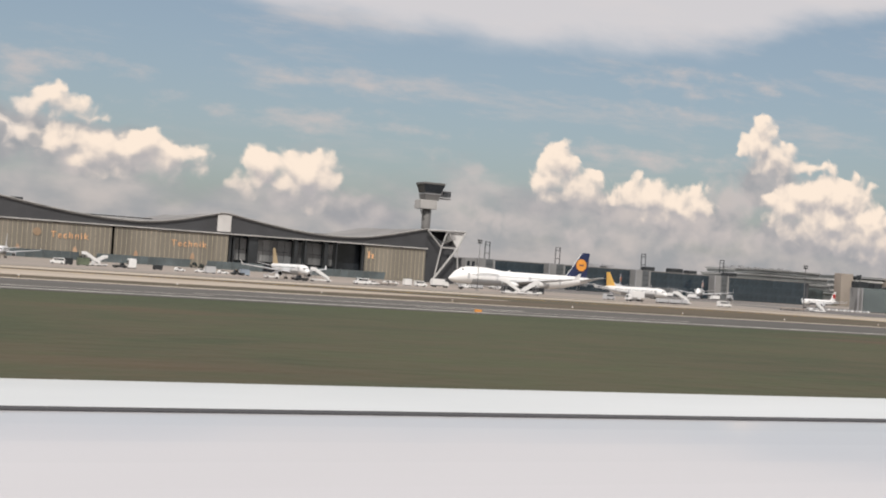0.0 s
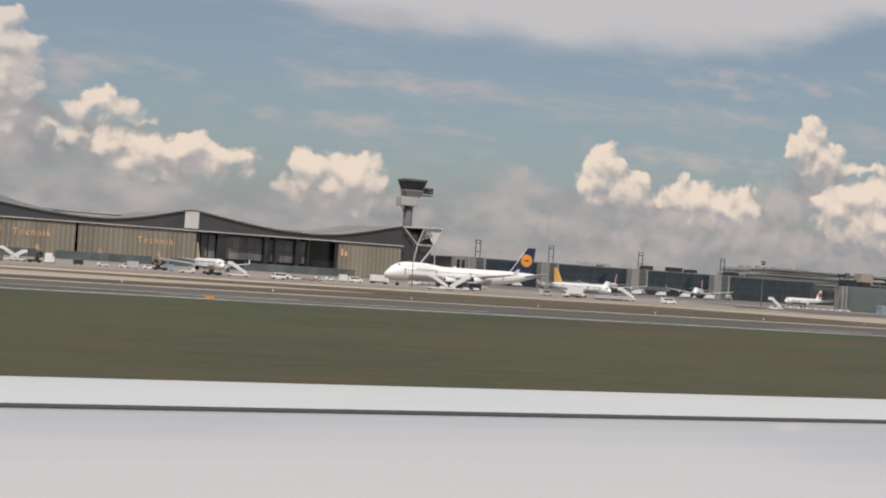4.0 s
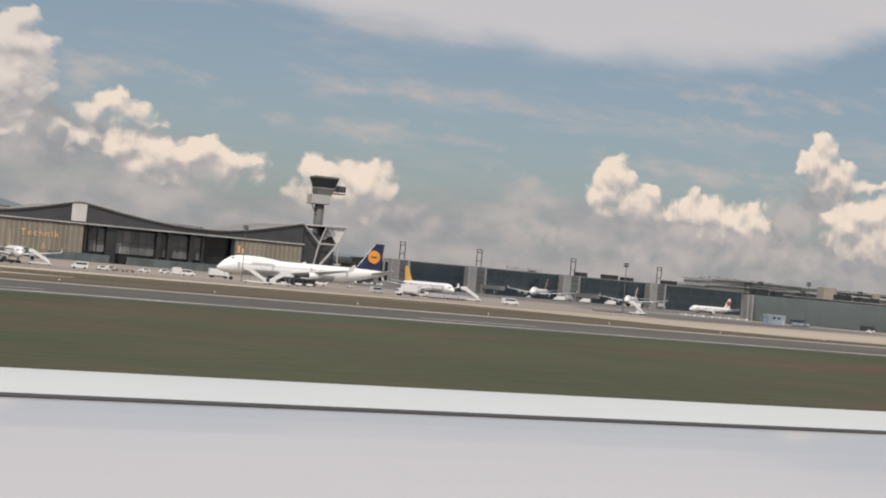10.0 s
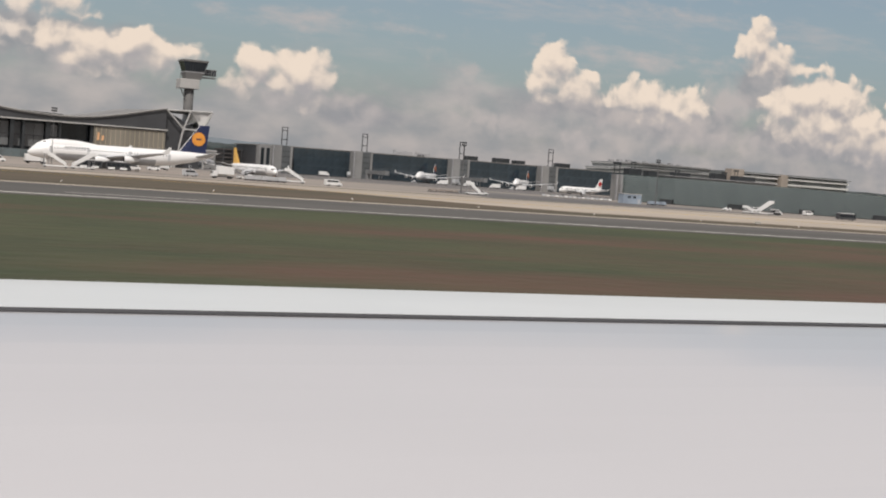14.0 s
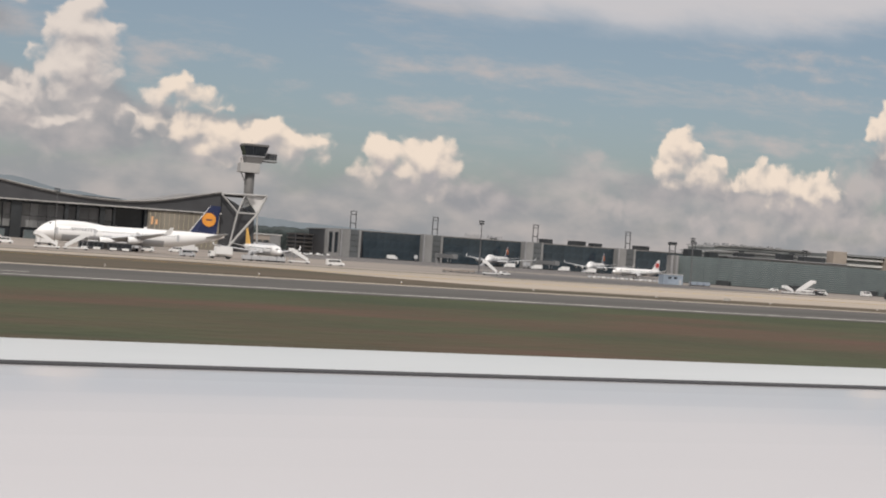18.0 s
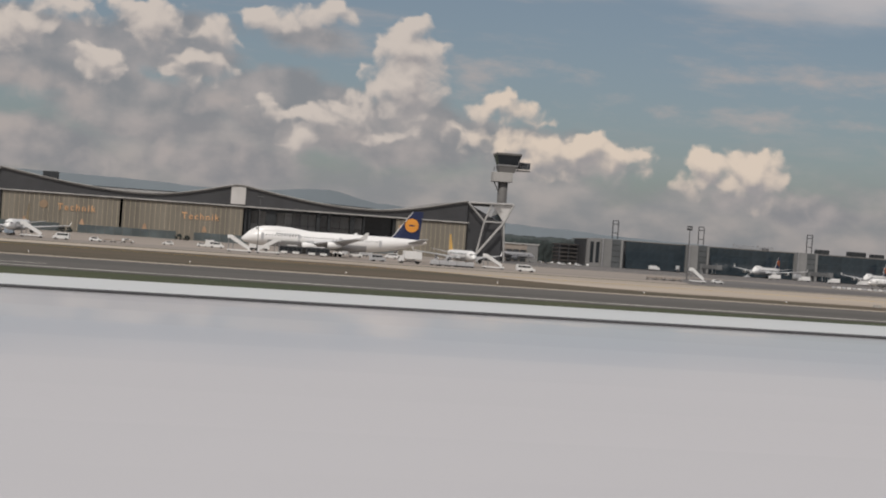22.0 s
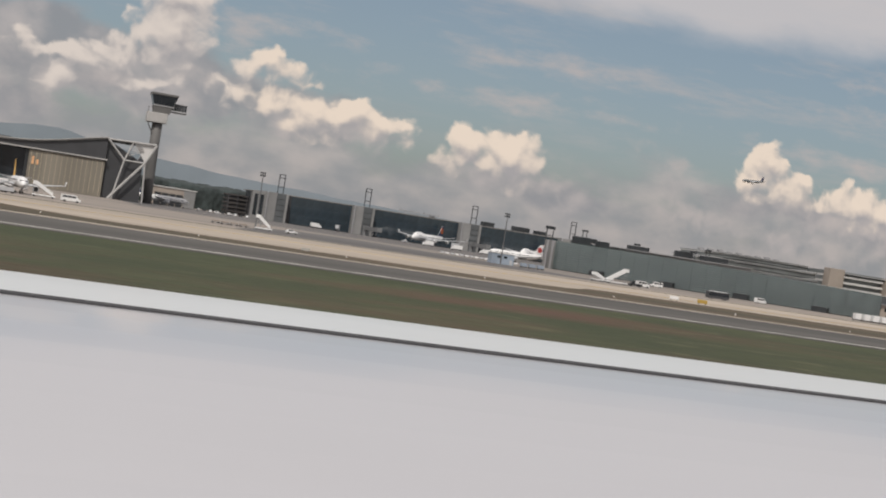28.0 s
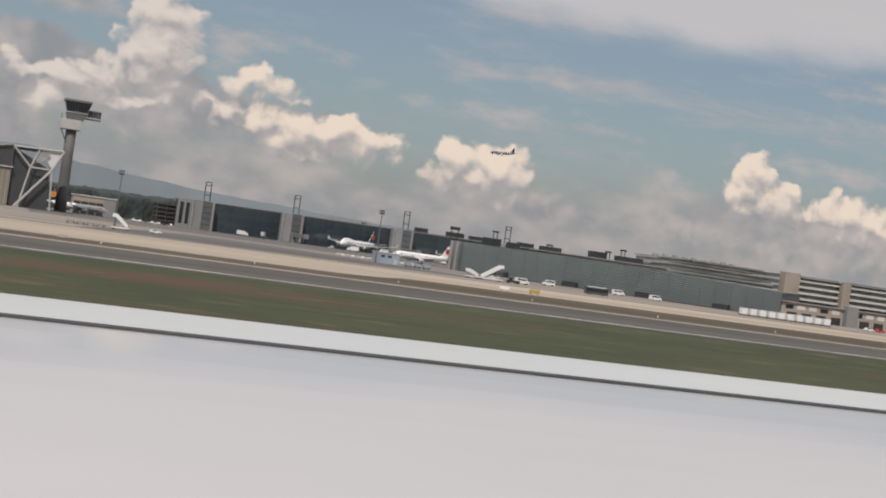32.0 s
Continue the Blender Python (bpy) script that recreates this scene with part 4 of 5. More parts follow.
# low office beyond the end of the glass
office = thing("apron_office", pose(0, 0, 0), "long beige two-storey apron office with ribbon windows", "building")
part("wall", box(716, 900, 552, 580, 0, 7.6, 0.1), BRICKBEIGE, office)
part("roof", box(715, 901, 551, 581, 7.6, 8.1), STEEL, office)
for i in range(29):
    part("window", box(718 + i * 6, 722 + i * 6, 551.85, 551.98, 4.8, 6.6), PALESTEEL if i % 3 else GLASSDARK, office)
for i in range(22):
    part("gate", box(719 + i * 7.6, 724 + i * 7.6, 551.8, 551.97, 0.1, 3.4), DARKMETAL, office)
part("stair_block", box(748, 754, 549, 552.5, 0, 9.4, 0.1), PIERGREY, office)

# buildings between the hangar and the terminal
shed = thing("cargo_shed", pose(0, 0, 0), "low beige cargo shed behind the tower", "shed")
part("wall", box(428, 457, 985, 1005, 0, 12.4, 0.1), BRICKBEIGE, shed)
part("roof", box(427.4, 457.6, 984.4, 1005.6, 12.4, 13.1), PALESTEEL, shed, "pale flat roof edge")
part("side_panel", box(449, 456.8, 984.7, 984.97, 0.2, 12.2), PIERGREY, shed)
for i in range(4):
    part("door", box(429 + i * 5.0, 433.4 + i * 5.0, 984.75, 984.97, 0, 8.6), DARKMETAL, shed)
annex = thing("parking_deck", pose(12, 0, 0), "dark open parking deck with grey-brown slabs", "car park")
for k in range(5):
    part("slab", box(484, 514, 1098, 1125, 2.2 + k * 3.2, 3.4 + k * 3.2), mat("red_slab", (0.070, 0.064, 0.063), 0.8, scale=6) if k == 0 else bpy.data.materials["red_slab"], annex)
    part("void", box(485, 513, 1100, 1124, 0.1 + k * 3.2, 2.2 + k * 3.2), FASCIA, annex)
for i in range(5):
    part("column", box(484.2 + i * 7.2, 485 + i * 7.2, 1097.6, 1098.4, 0, 16.2), FASCIA, annex)
left_hall = thing("workshop_hall", pose(0, 0, 0), "grey workshop hall with dark windows beyond the hangar", "building")
part("wall", box(-60, 62, 900, 940, 0, 15, 0.2), PIERGREY, left_hall)
part("roof", box(-61, 63, 899, 941, 15, 15.8), ROOF, left_hall)
for i in range(15):
    for k in range(2):
        part("window", box(-56 + i * 7.8, -51 + i * 7.8, 899.8, 899.97, 3 + k * 6, 6.5 + k * 6), GLASSDARK, left_hall)


# ---- woods ----
def wood(name, x0, x1, y0, y1, z0, z1, step, label, seed):
    """A belt of woodland: an uneven wall of foliage that rolls over into a canopy of rounded crowns."""
    n = int((x1 - x0) / step)
    rows = 14
    vs, fs = [], []
    for i in range(n + 1):
        x = x0 + (x1 - x0) * i / n
        crown = noise.noise(Vector((x * 0.07, seed, 0))) * 0.5 + noise.noise(Vector((x * 0.23, seed, 4))) * 0.5
        top = z0 + (z1 - z0) * (0.5 + 0.55 * crown)
        for j in range(rows + 1):
            f = j / rows
            if f < 0.62:
                q = f / 0.62
                y, z = y0 + 2.2 * q * q, top * 0.86 * q
            else:
                q = (f - 0.62) / 0.38
                y, z = y0 + 2.2 + (y1 - y0) * q, top * (0.86 + 0.14 * math.sin(q * math.pi / 2))
            d = Vector((noise.noise(Vector((x * 0.4, j * 1.3, seed))), noise.noise(Vector((x * 0.4, j * 1.3, seed + 9))), noise.noise(Vector((x * 0.55, j * 1.7, seed + 5)))))
            vs.append((x + d.x * 0.9, y + d.y * 1.6, max(0, z + d.z * 1.1 * (j > 0))))
    k = rows + 1
    for i in range(n):
        for j in range(rows):
            a = i * k + j
            fs.append((a, a + k, a + k + 1, a + 1))
    me = bpy.data.meshes.new(name)
    me.from_pydata(vs, [], fs)
    me.materials.append(LEAF)
    for p in me.polygons:
        p.use_smooth = True
    return tagged(new(name, me), label, "woods", kind="stuff")


wood("woodland", 395, 560, 1130, 1190, 19, 23, 1.0, "dark green belt of woodland behind the buildings", 4)
wood("woodland", 560, 1010, 1190, 1240, 18, 21, 1.6, "dark green belt of woodland behind the terminal", 7)
wood("woodland", -420, 330, 1050, 1160, 12, 16, 2.0, "dark green belt of woodland behind the hangar", 5)
wood("woodland", 1010, 2200, 1700, 1800, 25, 33, 3.0, "dark green belt of woodland beyond the terminal", 6)


# ---- aircraft ----
def sect(x, r, zc, n=20, sy=1.0, sz=1.0):
    return [(x, sy * r * math.cos(2 * math.pi * i / n), zc + sz * r * math.sin(2 * math.pi * i / n)) for i in range(n)]


def foil(root, tip, chord0, chord1, sweep, thick, up):
    """A swept tapering wing from root (x, y, z) out to tip span."""
    out = []
    for s in (0, 0.35, 0.7, 1.0):
        c, t = chord0 + (chord1 - chord0) * s ** 0.8, thick * (1 - 0.65 * s)
        x, y, z = root[0] + sweep * s, root[1] + (tip - root[1]) * s, root[2] + up * s
        out.append([(x, y, z), (x + 0.12 * c, y, z + 0.5 * t), (x + 0.45 * c, y, z + 0.55 * t), (x + c, y, z), (x + 0.45 * c, y, z - 0.4 * t), (x + 0.1 * c, y, z - 0.4 * t)])
    return loft(out)


def fin_skin(x0, z0, height, chord0, chord1, sweep, thick):
    out = []
    for s in (0, 0.5, 1.0):
        c, t, x, z = chord0 + (chord1 - chord0) * s, thick * (1 - 0.6 * s), x0 + sweep * s, z0 + height * s
        out.append([(x, 0, z), (x + 0.25 * c, t / 2, z), (x + c, 0, z), (x + 0.25 * c, -t / 2, z)])
    return loft(out)


def airliner(m, label, length, radius, span, fin_top, engines, tail, hump=False, low=None, group="", aloft=False, ring=None):
    """An airliner with its nose at the origin, pointing along -x, on its wheels."""
    ob = thing("airliner", m, label, "aircraft", group)
    L, R = length, radius
    zc = low if low is not None else R * 1.9
    stations = [(0.0, 0.06, -0.35), (0.012, 0.34, -0.30), (0.03, 0.58, -0.2), (0.055, 0.78, -0.1), (0.09, 0.93, -0.03), (0.13, 1, 0), (0.40, 1, 0), (0.68, 1, 0),
                (0.78, 0.88, 0.12), (0.88, 0.62, 0.34), (0.95, 0.36, 0.52), (1.0, 0.10, 0.62)]
    part("fuselage", loft([sect(s * L, k * R, zc + d * R) for s, k, d in stations]), SKIN, ob, "white fuselage", smooth=True)
    part("belly", loft([[(x, y * 1.012, zc + (z - zc) * 1.012) for x, y, z in sect(s * L, R, zc, 24)[13:24]] for s in (0.14, 0.4, 0.67)], closed=False), BELLY, ob, "grey belly", smooth=True)
    if hump:
        part("upper_deck", loft([sect(s * L, k * R * 0.80, zc + R * d, sy=0.9) for s, k, d in ((0.02, 0.15, 0.10), (0.045, 0.52, 0.30), (0.08, 0.84, 0.46), (0.12, 0.98, 0.54), (0.19, 1, 0.56), (0.26, 0.97, 0.53), (0.33, 0.86, 0.42), (0.40, 0.7, 0.32), (0.46, 0.6, 0.28))]), SKIN, ob, smooth=True)
    ck = 0.075 if hump else 0.028
    part("cockpit_glass", box(ck * L, ck * L + 0.30 * R, -0.66 * R if not hump else -0.5 * R, 0.66 * R if not hump else 0.5 * R, zc + (0.86 if hump else 0.22) * R, zc + (1.00 if hump else 0.40) * R, 0.05), GLASSDARK, ob, "dark cockpit windows")
    for y in (-1, 1):
        row = bmesh.new()
        for i in range(int(L * 0.62 / 1.1)):
            x = 0.13 * L + i * 1.1
            add_box(row, x, x + 0.32, y * R * 0.965 - 0.03, y * R * 0.965 + 0.03, zc + 0.24 * R, zc + 0.24 * R + 0.42)
        tagged(part("window_row", row, DARKMETAL, ob, "row of small dark cabin windows"), kind="stuff")
        for s in (0.105, 0.30, 0.52, 0.735):
            part("cabin_door", box(s * L, s * L + 1.0, y * R * 0.985 - 0.02, y * R * 0.985 + 0.05, zc - 0.25 * R, zc + 0.5 * R), WINGGREY, ob)
        w = part("wing", foil((0.33 * L, y * R * 0.7, zc - 0.55 * R), y * span / 2, 0.21 * L, 0.045 * L, 0.26 * L, 0.55 * R * 0.8, 0.055 * span), WINGGREY, ob, "grey swept wing")
        tipx, tipz = 0.33 * L + 0.26 * L, zc - 0.55 * R + 0.055 * span
        part("winglet", loft([[(tipx + 0.01 * L, y * span / 2, tipz), (tipx + 0.05 * L, y * span / 2, tipz), (tipx + 0.05 * L, y * (span / 2 - 0.12), tipz), (tipx + 0.01 * L, y * (span / 2 - 0.12), tipz)],
                              [(tipx + 0.045 * L, y * (span / 2 + 0.5), tipz + 0.035 * L), (tipx + 0.06 * L, y * (span / 2 + 0.5), tipz + 0.035 * L), (tipx + 0.06 * L, y * (span / 2 + 0.4), tipz + 0.035 * L), (tipx + 0.045 * L, y * (span / 2 + 0.4), tipz + 0.035 * L)]]), SKIN, w)
        spots = ((0.34, 0.30), (0.58, 0.43)) if engines == 4 else ((0.34, 0.32),)
        for q, s in spots:
            er = R * (0.40 if engines == 4 else 0.52)
            ey = y * span / 2 * q * (1.0 if engines == 4 else 1)
            ex = (s + 0.02) * L
            ez = zc - 0.55 * R + 0.055 * span * q - er * 1.25
            e = part("engine", loft([sect(ex + a * er, k * er, ez, 16) for a, k in ((0, 0.86), (0.15, 1.0), (1.4, 1.02), (2.6, 0.86), (3.4, 0.6), (4.2, 0.34))]), SKIN if engines == 4 else WINGGREY, ob, "engine nacelle", smooth=True)
            for v in e.data.vertices:
                v.co.y += ey
            f = part("intake", loft([[(x, yy + ey, z) for x, yy, z in sect(ex - 0.02 + a, er * k, ez, 16)] for a, k in ((0, 0.80), (0.03, 0.78))]), BLACK, e, "dark engine intake")
            part("pylon", box(ex + 1.0 * er, ex + 3.4 * er, ey - 0.15, ey + 0.15, ez + 0.7 * er, ez + 1.5 * er), WINGGREY, ob)
        part("tailplane", foil((0.885 * L, y * R * 0.25, zc + 0.42 * R), y * span * 0.19, 0.085 * L, 0.03 * L, 0.075 * L, 0.2 * R, 0.03 * span), WINGGREY, ob)
    fin0 = zc + 0.75 * R
    fin = part("fin", fin_skin(0.80 * L, fin0, fin_top - fin0, 0.155 * L, 0.055 * L, 0.115 * L, 0.24 * R), tail, ob, "painted tail fin")
    if ring:
        for y in (-1, 1):
            part("tail_disc", tube((0.91 * L, y * 0.10 * R, fin0 + (fin_top - fin0) * 0.52), (0.91 * L, y * 0.14 * R, fin0 + (fin_top - fin0) * 0.52), (fin_top - fin0) * 0.235, sides=24), ring, fin, "round orange tail disc")
            part("disc_mark", box(0.895 * L, 0.925 * L, min(y * 0.142, y * 0.15) * R, max(y * 0.142, y * 0.15) * R, fin0 + (fin_top - fin0) * 0.49, fin0 + (fin_top - fin0) * 0.54), NAVY, fin)
        part("fin_edge", tube((0.80 * L, 0, fin0), (0.912 * L, 0, fin_top - 0.3), 0.14, 0.1, sides=6), SKIN, fin, "white fin leading edge")
    if not aloft:
        legs = [(0.085, 0)] + [(0.47, y) for y in (-0.75, 0.75)] + ([(0.52, y) for y in (-0.5, 0.5)] if engines == 4 else [])
        for s, y in legs:
            wr = R * 0.19 if engines == 4 else R * 0.24
            g2 = part("landing_gear", tube((s * L, y * R, wr), (s * L, y * R, zc - 0.7 * R), 0.14), STEEL, ob)
            for dx in ((-0.9, 0.9) if engines == 4 and s > 0.2 else (0,)):
                for dy in (-0.4, 0.4):
                    part("wheel", tube((s * L + dx, y * R + dy - 0.18, wr), (s * L + dx, y * R + dy + 0.18, wr), wr, sides=14), BLACK, g2)
    return ob


TAN = mat("tan_tail", (0.50, 0.38, 0.22), 0.45, scale=3, spread=0.06)
TAILRED = mat("tail_orange_red", (0.62, 0.17, 0.05), 0.45, scale=2, spread=0.06)
jumbo = airliner(pose(255.2, 537, 0.05), "white four-engined airliner with navy tail and orange disc on the apron", 70.5, 3.25, 62, 19.3, 4, NAVY, hump=True, low=5.6, ring=ORANGE)
for k in range(9):
    part("title_bar", box(13 + k, 13.6 + k, -3.25, -3.2, 6.9, 7.6), BELLY, jumbo, "grey title stroke on the fuselage")
airliner(pose(338.4, 497, 0.05, 0, 0, 95), "white twin-engined airliner with yellow tail beside passenger stairs", 44.5, 1.98, 34, 11.8, 2, YELLOW, low=3.9)
airliner(pose(177.1, 494, 0.05, 0, 0, 90), "white twin-engined airliner with dull tan tail before the hangar", 44.0, 1.98, 34, 11.8, 2, TAN, low=3.9)
airliner(pose(88, 655, 0.05, 0, 0, 76), "white twin-engined airliner parked by the hangar end", 34, 1.9, 32, 11.2, 2, SKIN, low=3.7)
for x in (612, 697):
    airliner(pose(x + 4, 985, 0.05, 0, 0, 50), "white four-engined airliner with navy tail docked at the dark terminal", 58, 2.7, 56, 16.4, 4, NAVY, hump=True, low=5.3, group="airliners at the terminal", ring=TAILRED)
airliner(pose(575, 697, 0.05, 0, 0, 15), "white twin-engined airliner with red-banded white tail at the terminal", 36.5, 1.9, 33, 11.4, 2, SKIN, low=4.0, group="airliners at the terminal", ring=RED)
airliner(pose(450.5, 962, 0.05, 0, 0, 180), "white twin-engined airliner with navy tail behind the tower", 40, 1.98, 34, 14.6, 2, NAVY, low=4.6, ring=ORANGE)
# This grey puts the shade of a backlit airliner into its colour.
BACKLITGREY = mat("backlit_grey", (0.25, 0.26, 0.27), 0.5, scale=3, spread=0.05)
flyer = airliner(pose(458.7, 228, 25.35, 0, -3, 3) @ Matrix.Scale(0.122, 4), "airliner low in the sky, greyed as if backlit, dark tail, wheels down", 38, 2.0, 34, 12.0, 2, NAVY, low=3.9)
for o in flyer.children_recursive:
    if o.name.startswith(("fuselage", "tailplane", "winglet")):
        o.data.materials[0] = BACKLITGREY


BRIDGE = mat("bridge_grey", (0.20, 0.205, 0.21), 0.6, scale=4, spread=0.1)


def jet_bridge(m, label, length):
    """A boarding bridge that runs from its rotunda at the origin along -y."""
    ob = thing("jet_bridge", m, label, "boarding bridge", "boarding bridges")
    part("rotunda", tube((0, 0, 0), (0, 0, 7.4), 2.0, sides=14), BRIDGE, ob)
    part("tunnel", box(-1.5, 1.5, -length, 0, 4.2, 7.0, 0.15), BRIDGE, ob)
    part("cab", box(-1.9, 1.9, -length - 3.2, -length, 4.0, 7.3, 0.2), BRIDGE, ob)
    for x in (-1.2, 1.2):
        part("lift_column", tube((x, -length * 0.75, 0.9), (x, -length * 0.75, 5.0), 0.25), STEEL, ob)
        part("wheel", tube((x - 0.3, -length * 0.75, 0.5), (x + 0.3, -length * 0.75, 0.5), 0.5, sides=12), BLACK, ob)


jet_bridge(pose(588, 1015, 0.05, 0, 0, 5), "grey boarding bridge beside a docked airliner", 28)
jet_bridge(pose(672, 1015, 0.05, 0, 0, 5), "grey boarding bridge beside a docked airliner", 28)


# ---- apron vehicles and stairs ----
def wheels(ob, xs, half, r):
    for x in xs:
        for y in (-half, half):
            part("wheel", tube((x, y - 0.12, r), (x, y + 0.12, r), r, sides=12), BLACK, ob)


def shell(name, outline, half, material, parent, label=""):
    bm = loft([[(x, -half, z) for x, z in outline], [(x, half, z) for x, z in outline]])
    return part(name, bm, material, parent, label)


def van(m, label, paint=WHITE, group="vans on the apron", long=5.4):
    ob = thing("van", m, label, "van", group)
    k = long / 5.4
    shell("body", [(-2.7 * k, 0.4), (2.7 * k, 0.4), (2.7 * k, 1.15), (2.0 * k, 1.35), (1.45 * k, 2.2), (1.0 * k, 2.4), (-2.6 * k, 2.4), (-2.7 * k, 2.2)], 0.98, paint, ob)
    for y in (-1.0, 0.985):
        for x0, x1 in ((-2.4, -1.2), (-1.1, 0.2), (0.3, 1.3)):
            part("window", box(x0 * k, x1 * k, y, y + 0.015, 1.45, 2.1), GLASSDARK, ob)
    part("windscreen", loft([[(1.5 * k, -0.85, 2.15), (1.5 * k, 0.85, 2.15)], [(2.0 * k, -0.85, 1.42), (2.0 * k, 0.85, 1.42)], ], closed=False), GLASSDARK, ob)
    part("bumper", box(2.6 * k, 2.78 * k, -0.9, 0.9, 0.35, 0.65, 0.04), DARKMETAL, ob)
    wheels(ob, (-1.7 * k, 1.75 * k), 0.9, 0.36)
    return ob


def car(m, label, paint=WHITE, group="cars on the apron"):
    ob = thing("car", m, label, "car", group)
    shell("body", [(-2.1, 0.3), (2.1, 0.3), (2.15, 0.75), (1.1, 0.95), (0.5, 1.45), (-1.4, 1.5), (-2.1, 0.95)], 0.86, paint, ob)
    for y in (-0.885, 0.87):
        part("window", box(-1.3, 0.45, y, y + 0.015, 0.98, 1.38), GLASSDARK, ob)
    wheels(ob, (-1.3, 1.3), 0.8, 0.32)
    return ob


def truck(m, label, paint=WHITE, group="trucks on the apron", raised=0.0):
    ob = thing("service_truck", m, label, "truck", group)
    part("chassis", box(-4.0, 3.8, -1.0, 1.0, 0.6, 0.95), DARKMETAL, ob)
    shell("cab", [(2.2, 0.7), (4.0, 0.7), (4.0, 1.6), (3.6, 2.6), (2.2, 2.7)], 1.15, paint, ob)
    part("windscreen", box(3.72, 3.98, -1.0, 1.0, 1.7, 2.3), GLASSDARK, ob)
    part("cargo_box", box(-4.0, 2.0, -1.25, 1.25, 1.0 + raised, 3.7 + raised, 0.06), paint, ob, "white cargo box")
    if raised:
        for x in (-3, 1):
            part("lift_arm", tube((x, -0.9, 1.0), (-1 - x, -0.9, 1.0 + raised), 0.09), STEEL, ob)
    wheels(ob, (-2.8, 2.9), 1.05, 0.48)
    return ob


def bus(m, label, paint=WHITE, group="apron buses"):
    ob = thing("apron_bus", m, label, "bus", group)
    part("body", box(-6.9, 6.9, -1.45, 1.45, 0.35, 3.0, 0.12), paint, ob)
    for y in (-1.47, 1.455):
        for i in range(7):
            part("window", box(-6.5 + i * 1.88, -4.8 + i * 1.88, y, y + 0.015, 1.25, 2.6), GLASSDARK, ob)
    part("windscreen", box(6.86, 6.92, -1.3, 1.3, 1.2, 2.7), GLASSDARK, ob)
    part("roof_unit", box(-5.5, 5.5, -1.2, 1.2, 3.0, 3.25, 0.05), WHITE, ob)
    wheels(ob, (-4.4, 4.4), 1.3, 0.5)
    return ob


def articulated_bus(m, label):
    """Two dark glazed cars joined by a bellows, with pale skirts and roof pods."""
    ob = thing("apron_bus", m, label, "bus", "apron buses")
    for x0, x1 in ((-9.3, -0.7), (0.7, 9.3)):
        body = part("body", box(x0, x1, -1.3, 1.3, 0.35, 3.05, 0.12), FASCIA, ob, "dark bus body")
        n0 = 5
        w = (x1 - x0 - 0.6) / n0
        for y in (-1.33, 1.31):
            for i in range(n0):
                part("window", box(x0 + 0.3 + i * w, x0 + 0.3 + (i + 0.92) * w, y, y + 0.02, 1.2, 2.65), GLASSDARK, body)
            for a, b in ((0.12, 0.40), (0.62, 0.9)):
                part("skirt", box(x0 + (x1 - x0) * a, x0 + (x1 - x0) * b, y - 0.012, y + 0.03, 0.38, 1.12), WHITE, body, "white lower skirt")
        part("roof_pod", box(x0 + 2.0, x0 + 5.6, -0.9, 0.9, 3.05, 3.4, 0.08), WHITE, ob, "white roof pod")
    part("bellows", box(-0.7, 0.7, -1.18, 1.18, 0.5, 2.9), BLACK, ob, "black bellows")
    part("windscreen", box(9.28, 9.33, -1.15, 1.15, 1.1, 2.8), GLASSDARK, ob)
    wheels(ob, (-6.8, -2.2, 6.6), 1.2, 0.5)
    return ob


def stairs(m, label, height=3.6, group="mobile passenger stairs", slope=1.35):
    """Mobile stairs rising towards -x."""
    ob = thing("passenger_stairs", m, label, "stairs", group)
    n, run = int(height / 0.2), height * slope
    part("chassis", box(-run / 2 - 1.2, run / 2 + 0.8, -1.1, 1.1, 0.45, 0.85, 0.04), WHITE, ob)
    for i in range(n):
        x = run / 2 - (i + 0.5) * run / n
        part("tread", box(x - run / n / 2, x + run / n / 2, -0.85, 0.85, 0.75 + (i + 1) * (height - 0.9) / n, 0.83 + (i + 1) * (height - 0.9) / n), STEEL, ob)
    for y in (-0.98, 0.9):
        part("side_panel", loft([[(run / 2, y, 0.8), (run / 2, y + 0.08, 0.8), (run / 2, y + 0.08, 1.9), (run / 2, y, 1.9)],
                                 [(-run / 2, y, height - 0.4), (-run / 2, y + 0.08, height - 0.4), (-run / 2, y + 0.08, height + 1.1), (-run / 2, y, height + 1.1)]]), WHITE, ob, "white stair side panel")
        part("platform_rail", box(-run / 2 - 1.3, -run / 2, y, y + 0.08, height - 0.1, height + 1.1), WHITE, ob)
    part("platform", box(-run / 2 - 1.3, -run / 2, -0.95, 0.95, height - 0.15, height), STEEL, ob)
    for x in (-run / 2 - 0.9, -run / 2 + 0.6):
        for y in (-0.8, 0.8):
            part("prop", tube((x, y, 0.6), (x, y, height - 0.2), 0.08), STEEL, ob)
    wheels(ob, (-run / 2 - 0.6, run / 2), 0.95, 0.36)
    return ob


def cart(m, label, paint=WHITE, group="baggage carts"):
    ob = thing("baggage_cart", m, label, "cart", group)
    part("bed", box(-1.5, 1.5, -0.75, 0.75, 0.4, 0.55), DARKMETAL, ob)
    part("hood", box(-1.45, 1.45, -0.72, 0.72, 0.55, 1.9, 0.06), paint, ob)
    part("tow_bar", tube((1.5, 0, 0.45), (2.2, 0, 0.4), 0.05), DARKMETAL, ob)
    wheels(ob, (-1.0, 1.0), 0.65, 0.24)
    return ob


